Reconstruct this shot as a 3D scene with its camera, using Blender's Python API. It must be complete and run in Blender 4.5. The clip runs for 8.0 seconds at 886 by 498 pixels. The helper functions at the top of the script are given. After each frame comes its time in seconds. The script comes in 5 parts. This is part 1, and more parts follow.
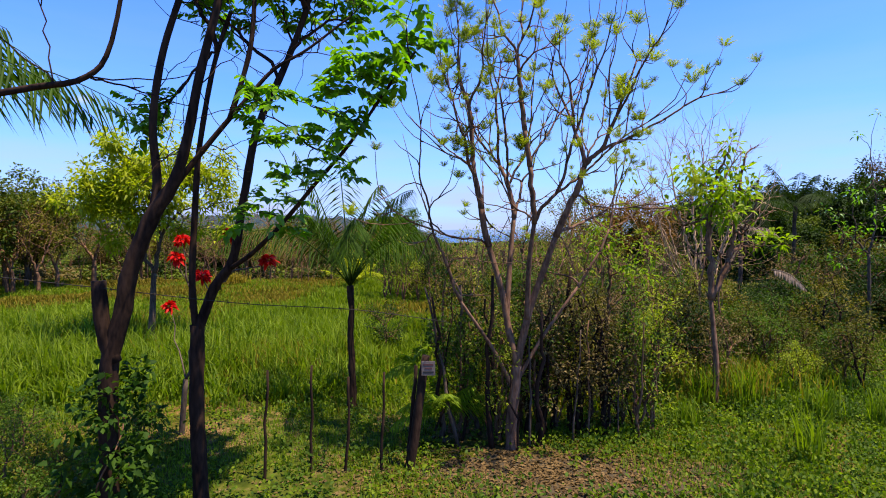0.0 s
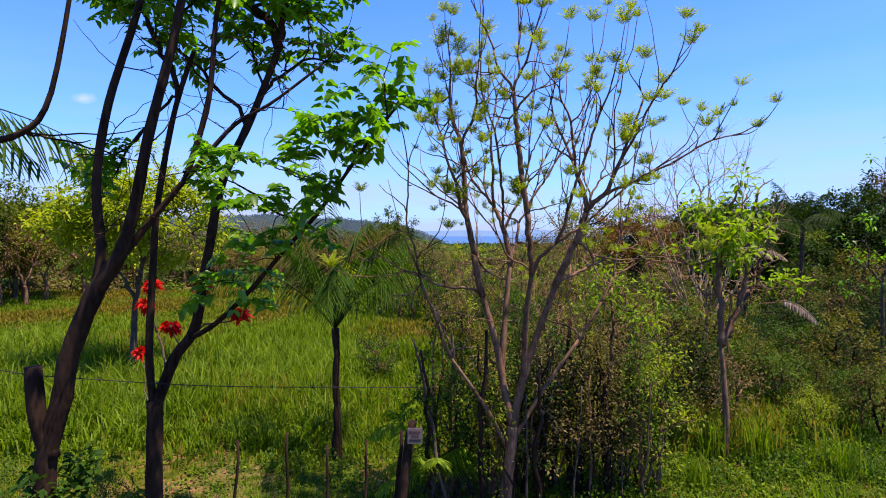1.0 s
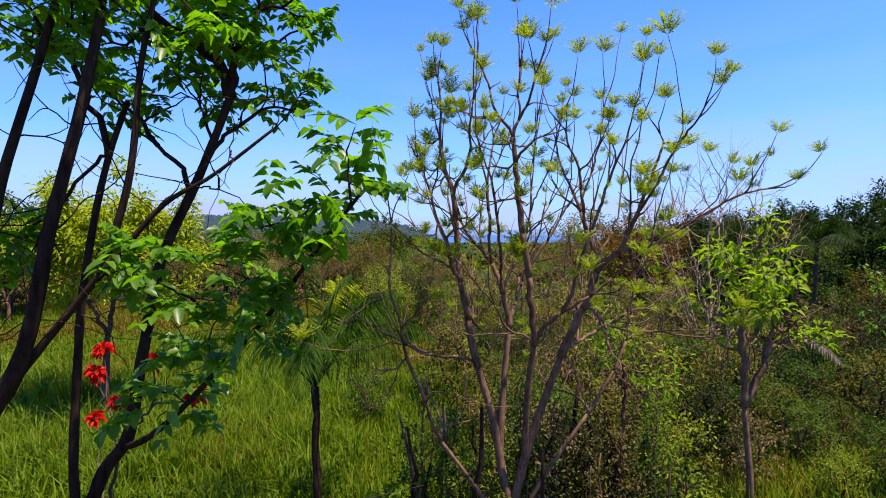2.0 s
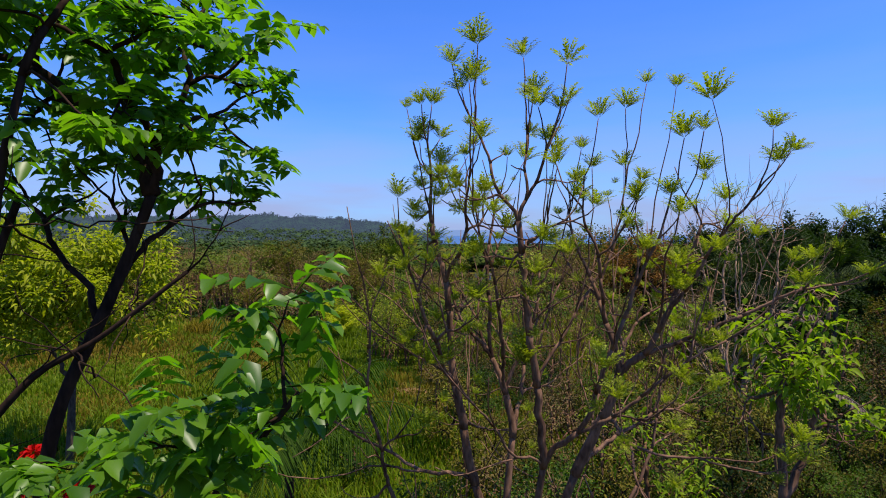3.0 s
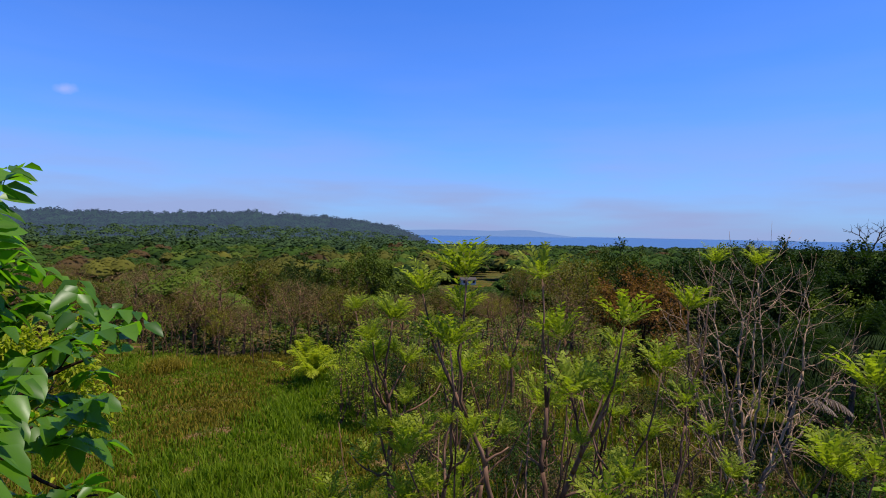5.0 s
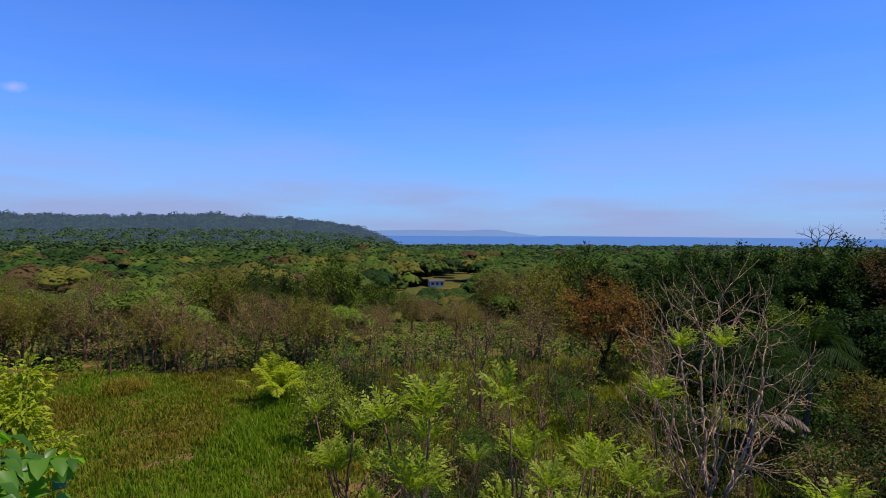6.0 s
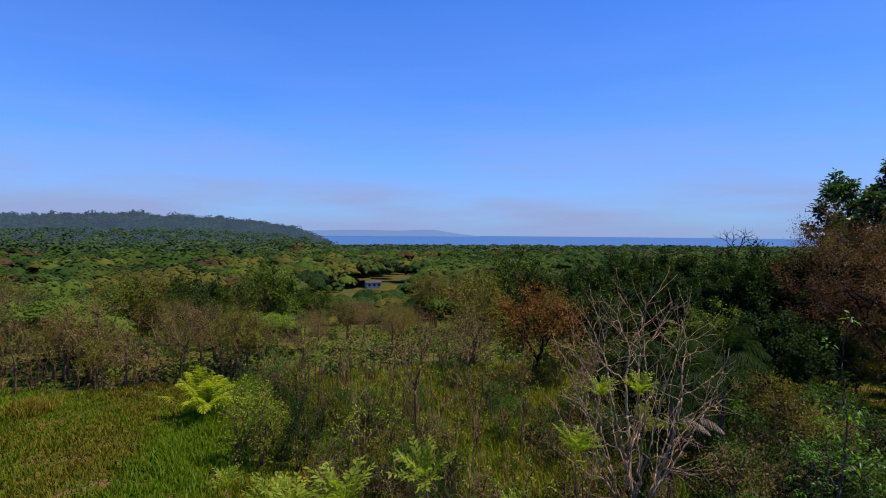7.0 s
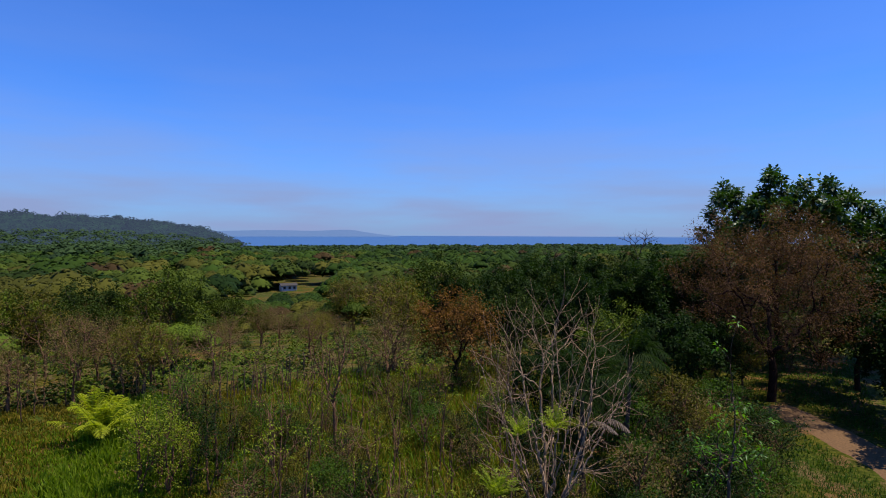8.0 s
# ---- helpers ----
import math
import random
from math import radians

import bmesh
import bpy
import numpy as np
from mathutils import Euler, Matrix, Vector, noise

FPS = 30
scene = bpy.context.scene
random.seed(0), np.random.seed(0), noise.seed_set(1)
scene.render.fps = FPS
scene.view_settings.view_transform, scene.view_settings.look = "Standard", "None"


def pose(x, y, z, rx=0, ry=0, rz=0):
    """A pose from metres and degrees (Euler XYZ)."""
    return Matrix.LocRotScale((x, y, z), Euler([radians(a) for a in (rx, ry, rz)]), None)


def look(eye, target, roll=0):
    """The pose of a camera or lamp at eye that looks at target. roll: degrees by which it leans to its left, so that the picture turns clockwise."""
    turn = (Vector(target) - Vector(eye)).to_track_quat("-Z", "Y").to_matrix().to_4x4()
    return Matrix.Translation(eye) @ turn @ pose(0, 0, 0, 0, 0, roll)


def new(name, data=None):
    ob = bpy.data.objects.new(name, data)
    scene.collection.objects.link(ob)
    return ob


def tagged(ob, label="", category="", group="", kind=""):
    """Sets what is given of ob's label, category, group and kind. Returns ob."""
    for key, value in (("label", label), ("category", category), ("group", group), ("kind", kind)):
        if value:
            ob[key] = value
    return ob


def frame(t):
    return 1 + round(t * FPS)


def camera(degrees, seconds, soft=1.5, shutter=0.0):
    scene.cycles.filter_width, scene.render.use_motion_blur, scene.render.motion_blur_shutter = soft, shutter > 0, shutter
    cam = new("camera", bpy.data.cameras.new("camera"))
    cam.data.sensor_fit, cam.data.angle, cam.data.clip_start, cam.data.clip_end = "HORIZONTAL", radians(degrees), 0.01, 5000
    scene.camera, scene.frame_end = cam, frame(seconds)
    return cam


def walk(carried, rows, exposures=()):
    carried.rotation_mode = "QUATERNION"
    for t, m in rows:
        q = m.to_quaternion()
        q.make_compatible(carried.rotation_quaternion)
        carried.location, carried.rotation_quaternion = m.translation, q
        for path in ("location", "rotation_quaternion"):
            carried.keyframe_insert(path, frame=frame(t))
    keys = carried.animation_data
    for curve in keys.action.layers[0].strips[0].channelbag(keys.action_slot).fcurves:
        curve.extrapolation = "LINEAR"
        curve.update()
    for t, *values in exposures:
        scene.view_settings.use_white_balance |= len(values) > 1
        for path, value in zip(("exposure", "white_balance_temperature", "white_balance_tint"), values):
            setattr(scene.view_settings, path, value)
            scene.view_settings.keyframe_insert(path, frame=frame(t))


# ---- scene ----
cam = camera(77.6, 8.0, 1.0)

PATH = [
    (0, (-0.169, -0.086, 3.408), (-0.122, 1.912, 3.34), -0.2),
    (0.5, (-0.096, 0.206, 3.745), (-0.049, 2.204, 3.679), -0.3),
    (1, (-0.006, 0.602, 4.096), (0.041, 2.6, 4.03), -0.0),
    (2.5, (0.216, 2.2, 5.32), (0.263, 4.198, 5.249), -0.0),
    (3, (0.276, 2.794, 5.813), (0.322, 4.792, 5.745), 0.1),
    (3.5, (0.33, 3.378, 6.289), (0.378, 5.377, 6.224), 0.3),
    (4, (0.375, 3.972, 6.736), (0.425, 5.971, 6.665), 0.4),
    (4.5, (0.412, 4.53, 7.176), (0.485, 6.527, 7.108), 0.6),
    (5, (0.43, 4.871, 7.643), (0.529, 6.867, 7.572), 0.9),
    (5.2, (0.44, 4.924, 7.812), (0.553, 6.92, 7.744), 0.5),
    (6.3, (0.48, 5.035, 8.40), (0.738, 7.018, 8.331), 0.5),
    (6.5, (0.502, 5.051, 8.477), (0.789, 7.029, 8.409), 0.5),
    (7, (0.584, 5.098, 8.659), (1.023, 7.048, 8.591), 0.4),
    (7.5, (0.569, 5.102, 8.829), (1.186, 7.003, 8.763), 0.3),
    (8, (0.58, 5.118, 9.009), (1.302, 6.982, 8.942), 0.2),
]
walk(cam, [(t, look(eye, target, roll)) for t, eye, target, roll in PATH],
     exposures=[(0, 1.28, 6950, 12), (1, 1.28, 6950, 12), (2.5, 0.97, 6700, 11), (3, 0.7, 6600, 10), (3.5, 0.66, 6550, 10), (4.5, 0.53, 6350, 9), (6.5, 0.52, 6400, 9), (8, 0.33, 6350, 8)])

SKY_TINT, CLOUD, SKY_STRENGTH = (0.6, 1.22, 2.46, 1), (3.85, 4.75, 8.1, 1), 0.06

# ---------------------------------------------------------------- sky and sun
SUN_AZ, SUN_EL = radians(-24), radians(70)      # from +x towards -y; height over the horizon
to_sun = Vector((math.cos(SUN_AZ) * math.cos(SUN_EL), math.sin(SUN_AZ) * math.cos(SUN_EL), math.sin(SUN_EL)))
world = bpy.data.worlds.new("sky")
scene.world = world
world.use_nodes = True
wn, wl = world.node_tree.nodes, world.node_tree.links
background = wn["Background"]
sky = wn.new("ShaderNodeTexSky")
sky.sky_type = "NISHITA"
sky.sun_disc = False
sky.sun_elevation = SUN_EL
sky.sun_rotation = math.pi / 2 - SUN_AZ
sky.air_density, sky.dust_density, sky.ozone_density, sky.altitude = 1.0, 0.35, 4.0, 0
coord = wn.new("ShaderNodeTexCoord")
wide = wn.new("ShaderNodeMapping")
wide.inputs["Scale"].default_value = (2.2, 2.2, 16)
wl.new(coord.outputs["Generated"], wide.inputs["Vector"])
cloud = wn.new("ShaderNodeTexNoise")
cloud.inputs["Scale"].default_value, cloud.inputs["Detail"].default_value = 1.3, 4
wl.new(wide.outputs["Vector"], cloud.inputs["Vector"])
bank = wn.new("ShaderNodeMapRange")             # where the cloud is thick
bank.inputs["From Min"].default_value, bank.inputs["From Max"].default_value = 0.08, 0.62
wl.new(cloud.outputs["Fac"], bank.inputs["Value"])
updown = wn.new("ShaderNodeSeparateXYZ")
wl.new(coord.outputs["Generated"], updown.inputs["Vector"])
low = wn.new("ShaderNodeValToRGB")              # clouds lie low over the sea
low.color_ramp.elements[0].position, low.color_ramp.elements[0].color = 0.0, (1.0, 1.0, 1.0, 1)
low.color_ramp.elements[1].position, low.color_ramp.elements[1].color = 0.42, (0.0, 0.0, 0.0, 1)
mid = low.color_ramp.elements.new(0.04)
mid.color = (0.95, 0.95, 0.95, 1)
up2 = low.color_ramp.elements.new(0.1)
up2.color = (0.62, 0.62, 0.62, 1)
up3 = low.color_ramp.elements.new(0.2)
up3.color = (0.2, 0.2, 0.2, 1)
wl.new(updown.outputs["Z"], low.inputs["Fac"])
amount = wn.new("ShaderNodeMath")
amount.operation = "MULTIPLY"
wl.new(bank.outputs["Result"], amount.inputs[0])
wl.new(low.outputs["Color"], amount.inputs[1])
veil = wn.new("ShaderNodeMix")
veil.data_type = "RGBA"
wl.new(amount.outputs["Value"], veil.inputs["Factor"])
tint = wn.new("ShaderNodeMix")
tint.data_type, tint.blend_type = "RGBA", "MULTIPLY"
tint.inputs["Factor"].default_value = 1.0
tint.inputs["B"].default_value = SKY_TINT
wl.new(sky.outputs["Color"], tint.inputs["A"])
wl.new(tint.outputs["Result"], veil.inputs["A"])
veil.inputs["B"].default_value = CLOUD
off = wn.new("ShaderNodeVectorMath")           # one small cloud by itself
off.operation = "SUBTRACT"
off.inputs[1].default_value = (-0.512, 0.835, 0.196)
wl.new(coord.outputs["Generated"], off.inputs[0])
stretch = wn.new("ShaderNodeVectorMath")
stretch.operation = "MULTIPLY"
stretch.inputs[1].default_value = (1.5, 1.5, 2.8)
wl.new(off.outputs["Vector"], stretch.inputs[0])
far_off = wn.new("ShaderNodeVectorMath")
far_off.operation = "LENGTH"
wl.new(stretch.outputs["Vector"], far_off.inputs[0])
ragged = wn.new("ShaderNodeTexNoise")
ragged.inputs["Scale"].default_value = 60
wl.new(coord.outputs["Generated"], ragged.inputs["Vector"])
edge = wn.new("ShaderNodeMath")
edge.operation = "MULTIPLY_ADD"
edge.inputs[1].default_value = 0.03
wl.new(ragged.outputs["Fac"], edge.inputs[0])
wl.new(far_off.outputs["Value"], edge.inputs[2])
puff = wn.new("ShaderNodeMapRange")
puff.inputs["From Min"].default_value, puff.inputs["From Max"].default_value = 0.041, 0.016
puff.inputs["To Max"].default_value = 0.32
wl.new(edge.outputs["Value"], puff.inputs["Value"])
cloudy = wn.new("ShaderNodeMix")
cloudy.data_type = "RGBA"
cloudy.inputs["B"].default_value = (8.5, 7.6, 10.5, 1)
wl.new(puff.outputs["Result"], cloudy.inputs["Factor"])
wl.new(veil.outputs["Result"], cloudy.inputs["A"])
wl.new(cloudy.outputs["Result"], background.inputs["Color"])
background.inputs["Strength"].default_value = SKY_STRENGTH

sun = new("sun", bpy.data.lights.new("sun", "SUN"))
sun.data.energy, sun.data.angle, sun.data.color = 4.3, radians(0.55), (1.0, 0.91, 0.76)
sun.matrix_basis = look(to_sun * 60, (0, 0, 0))

# ---------------------------------------------------------------- materials


def nodes_of(name):
    m = bpy.data.materials.new(name)
    m.use_nodes = True
    return m, m.node_tree.nodes, m.node_tree.links, m.node_tree.nodes["Principled BSDF"]


def ramp(nodes, stops):
    r = nodes.new("ShaderNodeValToRGB")
    while len(r.color_ramp.elements) < len(stops):
        r.color_ramp.elements.new(0.5)
    for e, (p, c) in zip(r.color_ramp.elements, stops):
        e.position, e.color = p, (*c, 1)
    return r


def leaf_material(name, dark, light, through_light=0.3, rough=0.45, spots=6.0, vary=0.55, drift_scale=0.9, by_thing=0.2):
    """Foliage: each leaf has a tone of its own, with drifts of tone through the crown and light that comes through."""
    m, n, l, b = nodes_of(name)
    geo = n.new("ShaderNodeNewGeometry")
    info = n.new("ShaderNodeObjectInfo")
    co = n.new("ShaderNodeTexCoord")
    drift = n.new("ShaderNodeTexNoise")
    drift.inputs["Scale"].default_value = drift_scale
    l.new(co.outputs["Object"], drift.inputs["Vector"])
    fine = n.new("ShaderNodeTexNoise")
    fine.inputs["Scale"].default_value = spots * 6
    l.new(co.outputs["Object"], fine.inputs["Vector"])
    add = n.new("ShaderNodeMath")
    add.operation = "MULTIPLY_ADD"
    add.inputs[1].default_value, add.inputs[2].default_value = vary, 0.0
    l.new(geo.outputs["Random Per Island"], add.inputs[0])
    add2 = n.new("ShaderNodeMath")
    add2.operation = "MULTIPLY_ADD"
    add2.inputs[1].default_value = max(1.05 - vary - by_thing, 0.15)
    l.new(drift.outputs["Fac"], add2.inputs[0])
    l.new(add.outputs[0], add2.inputs[2])
    add3 = n.new("ShaderNodeMath")
    add3.operation = "MULTIPLY_ADD"
    add3.inputs[1].default_value = by_thing
    l.new(info.outputs["Random"], add3.inputs[0])
    l.new(add2.outputs[0], add3.inputs[2])
    add4 = n.new("ShaderNodeMath")
    add4.operation = "MULTIPLY_ADD"
    add4.inputs[1].default_value = 0.12
    l.new(fine.outputs["Fac"], add4.inputs[0])
    l.new(add3.outputs[0], add4.inputs[2])
    dark, light = tuple(v * k for v, k in zip(dark, (0.36, 0.27, 0.27))), tuple(v * k for v, k in zip(light, (0.52, 0.37, 0.33)))
    mid_tone = tuple((a + c) / 2 * 0.96 for a, c in zip(dark, light))
    r = ramp(n, [(0.15, dark), (0.55, mid_tone), (0.95, light)])
    l.new(add4.outputs[0], r.inputs["Fac"])
    l.new(r.outputs["Color"], b.inputs["Base Color"])
    b.inputs["Roughness"].default_value = rough
    b.inputs["Specular IOR Level"].default_value = 0.12 if rough > 0.45 else 0.45
    if through_light:
        tr = n.new("ShaderNodeBsdfTranslucent")
        warm = n.new("ShaderNodeMix")
        warm.data_type, warm.blend_type = "RGBA", "MULTIPLY"
        warm.inputs["Factor"].default_value = 1.0
        warm.inputs["B"].default_value = (1.6, 1.8, 0.5, 1)
        l.new(r.outputs["Color"], warm.inputs["A"])
        l.new(warm.outputs["Result"], tr.inputs["Color"])
        mix = n.new("ShaderNodeMixShader")
        mix.inputs[0].default_value = through_light
        l.new(b.outputs[0], mix.inputs[1])
        l.new(tr.outputs[0], mix.inputs[2])
        l.new(mix.outputs[0], n["Material Output"].inputs["Surface"])
    return m


def bark_material(name, dark, light, scale=9.0, rough=0.9):
    m, n, l, b = nodes_of(name)
    co = n.new("ShaderNodeTexCoord")
    mp = n.new("ShaderNodeMapping")
    mp.inputs["Scale"].default_value = (1, 1, 0.3)
    l.new(co.outputs["Object"], mp.inputs["Vector"])
    a = n.new("ShaderNodeTexNoise")
    a.inputs["Scale"].default_value, a.inputs["Detail"].default_value = scale * 3, 8
    c = n.new("ShaderNodeTexNoise")
    c.inputs["Scale"].default_value = scale * 0.3
    l.new(mp.outputs["Vector"], a.inputs["Vector"])
    l.new(co.outputs["Object"], c.inputs["Vector"])
    s = n.new("ShaderNodeMath")
    s.operation = "MULTIPLY_ADD"
    s.inputs[1].default_value = 0.6
    l.new(a.outputs["Fac"], s.inputs[0])
    h = n.new("ShaderNodeMath")
    h.operation = "MULTIPLY"
    h.inputs[1].default_value = 0.45
    l.new(c.outputs["Fac"], h.inputs[0])
    l.new(h.outputs[0], s.inputs[2])
    r = ramp(n, [(0.35, dark), (0.68, light)])
    l.new(s.outputs[0], r.inputs["Fac"])
    l.new(r.outputs["Color"], b.inputs["Base Color"])
    bump = n.new("ShaderNodeBump")
    bump.inputs["Strength"].default_value, bump.inputs["Distance"].default_value = 0.6, 0.01
    l.new(a.outputs["Fac"], bump.inputs["Height"])
    l.new(bump.outputs[0], b.inputs["Normal"])
    b.inputs["Roughness"].default_value = rough
    b.inputs["Specular IOR Level"].default_value = 0.08
    return m


def plain_material(name, colour, rough=0.7, metal=0.0):
    m, n, l, b = nodes_of(name)
    co = n.new("ShaderNodeTexCoord")
    a = n.new("ShaderNodeTexNoise")
    a.inputs["Scale"].default_value, a.inputs["Detail"].default_value = 14, 6
    l.new(co.outputs["Object"], a.inputs["Vector"])
    r = ramp(n, [(0.3, tuple(v * 0.7 for v in colour)), (0.65, colour)])
    l.new(a.outputs["Fac"], r.inputs["Fac"])
    l.new(r.outputs["Color"], b.inputs["Base Color"])
    b.inputs["Roughness"].default_value, b.inputs["Metallic"].default_value = rough, metal
    b.inputs["Specular IOR Level"].default_value = 0.15
    return m


def ground_material():
    """Soil with low turf, litter and bare patches near by, drying grass and woodland floor farther off."""
    m, n, l, b = nodes_of("turf_and_soil")
    co = n.new("ShaderNodeTexCoord")

    def noise_at(scale, detail=5):
        t = n.new("ShaderNodeTexNoise")
        t.inputs["Scale"].default_value, t.inputs["Detail"].default_value = scale, detail
        l.new(co.outputs["Object"], t.inputs["Vector"])
        return t

    broad, patch, fine, grit = noise_at(0.12), noise_at(0.7), noise_at(6), noise_at(40, 3)
    green = ramp(n, [(0.3, (0.022, 0.029, 0.0035)), (0.5, (0.05, 0.056, 0.007)), (0.7, (0.095, 0.086, 0.016))])
    l.new(fine.outputs["Fac"], green.inputs["Fac"])
    soil = ramp(n, [(0.35, (0.045, 0.025, 0.012)), (0.5, (0.12, 0.068, 0.033)), (0.68, (0.22, 0.14, 0.08))])
    l.new(grit.outputs["Fac"], soil.inputs["Fac"])
    bare = n.new("ShaderNodeMath")
    bare.operation = "MULTIPLY_ADD"
    bare.inputs[1].default_value = 0.45
    l.new(fine.outputs["Fac"], bare.inputs[0])
    l.new(patch.outputs["Fac"], bare.inputs[2])
    where = ramp(n, [(0.74, (0, 0, 0)), (0.86, (1, 1, 1))])
    l.new(bare.outputs[0], where.inputs["Fac"])
    mix = n.new("ShaderNodeMix")
    mix.data_type = "RGBA"
    l.new(where.outputs["Color"], mix.inputs["Factor"])
    l.new(green.outputs["Color"], mix.inputs["A"])
    l.new(soil.outputs["Color"], mix.inputs["B"])
    dry = ramp(n, [(0.42, (0.85, 1.0, 0.8)), (0.62, (1.35, 1.05, 0.75))])
    l.new(broad.outputs["Fac"], dry.inputs["Fac"])
    mul = n.new("ShaderNodeMix")
    mul.data_type, mul.blend_type = "RGBA", "MULTIPLY"
    mul.inputs["Factor"].default_value = 1.0
    l.new(mix.outputs["Result"], mul.inputs["A"])
    l.new(dry.outputs["Color"], mul.inputs["B"])
    l.new(mul.outputs["Result"], b.inputs["Base Color"])
    bump = n.new("ShaderNodeBump")
    bump.inputs["Strength"].default_value, bump.inputs["Distance"].default_value = 0.8, 0.05
    l.new(fine.outputs["Fac"], bump.inputs["Height"])
    l.new(bump.outputs[0], b.inputs["Normal"])
    b.inputs["Roughness"].default_value = 0.95
    b.inputs["Specular IOR Level"].default_value = 0.05
    return m


def sea_material():
    m, n, l, b = nodes_of("sea_water")
    co = n.new("ShaderNodeTexCoord")
    w = n.new("ShaderNodeTexNoise")
    w.inputs["Scale"].default_value, w.inputs["Detail"].default_value = 0.02, 8
    l.new(co.outputs["Object"], w.inputs["Vector"])
    r = ramp(n, [(0.35, (0.02, 0.06, 0.14)), (0.7, (0.03, 0.075, 0.16))])
    l.new(w.outputs["Fac"], r.inputs["Fac"])
    l.new(r.outputs["Color"], b.inputs["Base Color"])
    bump = n.new("ShaderNodeBump")
    bump.inputs["Strength"].default_value, bump.inputs["Distance"].default_value = 0.4, 1.0
    l.new(w.outputs["Fac"], bump.inputs["Height"])
    l.new(bump.outputs[0], b.inputs["Normal"])
    b.inputs["Roughness"].default_value = 0.3
    return m


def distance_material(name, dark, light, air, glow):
    """Far land, with the haze of far bright air put into its emission."""
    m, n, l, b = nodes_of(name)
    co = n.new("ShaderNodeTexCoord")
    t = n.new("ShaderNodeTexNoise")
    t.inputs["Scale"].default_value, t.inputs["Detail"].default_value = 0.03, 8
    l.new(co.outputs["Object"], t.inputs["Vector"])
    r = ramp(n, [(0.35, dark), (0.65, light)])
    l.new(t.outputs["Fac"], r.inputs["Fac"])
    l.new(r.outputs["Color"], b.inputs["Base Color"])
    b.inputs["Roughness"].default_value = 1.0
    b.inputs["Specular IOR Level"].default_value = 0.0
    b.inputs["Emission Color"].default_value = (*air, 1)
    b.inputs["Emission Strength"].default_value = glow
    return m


LEAF_FRESH = leaf_material("fresh_broad_leaf", (0.08, 0.34, 0.012), (0.3, 0.84, 0.05), 0.56, 0.38)
LEAF_TUFT = leaf_material("young_tuft_leaf", (0.19, 0.35, 0.022), (0.58, 0.9, 0.08), 0.45, 0.5)
LEAF_LIME = leaf_material("lime_leaf", (0.168, 0.432, 0.0144), (0.456, 0.864, 0.036), 0.45, 0.5)
LEAF_PALM = leaf_material("palm_leaflet", (0.02, 0.1, 0.006), (0.1, 0.28, 0.02), 0.3, 0.65)
LEAF_DARK = leaf_material("dark_leaf", (0.012, 0.05, 0.005), (0.045, 0.13, 0.012), 0.25, 0.65, 6.0, 0.35)
LEAF_SCRUB = leaf_material("scrub_leaf", (0.03, 0.115, 0.007), (0.16, 0.38, 0.027), 0.32, 0.6)
LEAF_OLIVE = leaf_material("olive_leaf", (0.06, 0.102, 0.0072), (0.312, 0.36, 0.042), 0.25, 0.65, 6.0, 0.3, 0.9, 0.5)
LEAF_WOOD = leaf_material("woodland_leaf", (0.0264, 0.084, 0.0072), (0.192, 0.36, 0.024), 0.12, 0.7, 1.0, 0.16, 0.5, 0.65)
LEAF_LIGHT = leaf_material("light_green_leaf", (0.0511, 0.155, 0.0108), (0.222, 0.43, 0.0269), 0.15, 0.7, 1.0, 0.16, 0.5, 0.55)
LEAF_RUST = leaf_material("rust_leaf", (0.16, 0.1, 0.025), (0.46, 0.3, 0.08), 0.25, 0.8, 6.0, 0.35)
LEAF_BROWN = leaf_material("dry_brown_leaf", (0.108, 0.108, 0.0336), (0.348, 0.36, 0.144), 0.2, 0.8, 6.0, 0.3, 0.9, 0.45)
LEAF_WITHERED = leaf_material("withered_leaf", (0.102, 0.0723, 0.0382), (0.281, 0.2, 0.115), 0.25, 0.8, 6.0, 0.2, 0.5, 0.2)
SOIL = plain_material("bare_brown_soil", (0.062, 0.045, 0.024), 0.95)
LITTER = leaf_material("fallen_leaf", (0.08, 0.06, 0.025), (0.36, 0.31, 0.13), 0.1, 0.8)
LEAF_BROAD = leaf_material("large_glossy_leaf", (0.02, 0.09, 0.008), (0.09, 0.25, 0.02), 0.25, 0.45)
FAR_GREEN = leaf_material("far_canopy_green", (0.0282, 0.0794, 0.0102), (0.128, 0.243, 0.0256), 0.06, 0.9, 0.2, 0.1, 0.06, 0.65)
FAR_DARK = leaf_material("far_canopy_dark", (0.0165, 0.066, 0.0088), (0.077, 0.198, 0.0176), 0.06, 0.9, 0.2, 0.1, 0.06, 0.65)
FAR_OLIVE = leaf_material("far_canopy_olive", (0.0513, 0.0871, 0.0128), (0.186, 0.243, 0.032), 0.06, 0.9, 0.2, 0.1, 0.06, 0.65)
FAR_BROWN = leaf_material("far_canopy_brown", (0.06, 0.052, 0.02), (0.16, 0.135, 0.05), 0.15, 0.9, 0.2, 0.1, 0.06, 0.55)
# distance haze is put into this leaf colour as a bluish cast
FAR_HAZED = leaf_material("far_canopy_haze_tint", (0.0345, 0.0978, 0.0345), (0.0978, 0.23, 0.0747), 0.1, 0.9, 0.2, 0.1, 0.06, 0.55)
LEAF_YELLOW = leaf_material("yellow_lime_leaf", (0.317, 0.581, 0.0198), (0.792, 1.13, 0.066), 0.45, 0.5)
PETAL = leaf_material("red_petal", (1.0, 0.01, 0.01), (1.0, 0.03, 0.02), 0.3, 0.5)
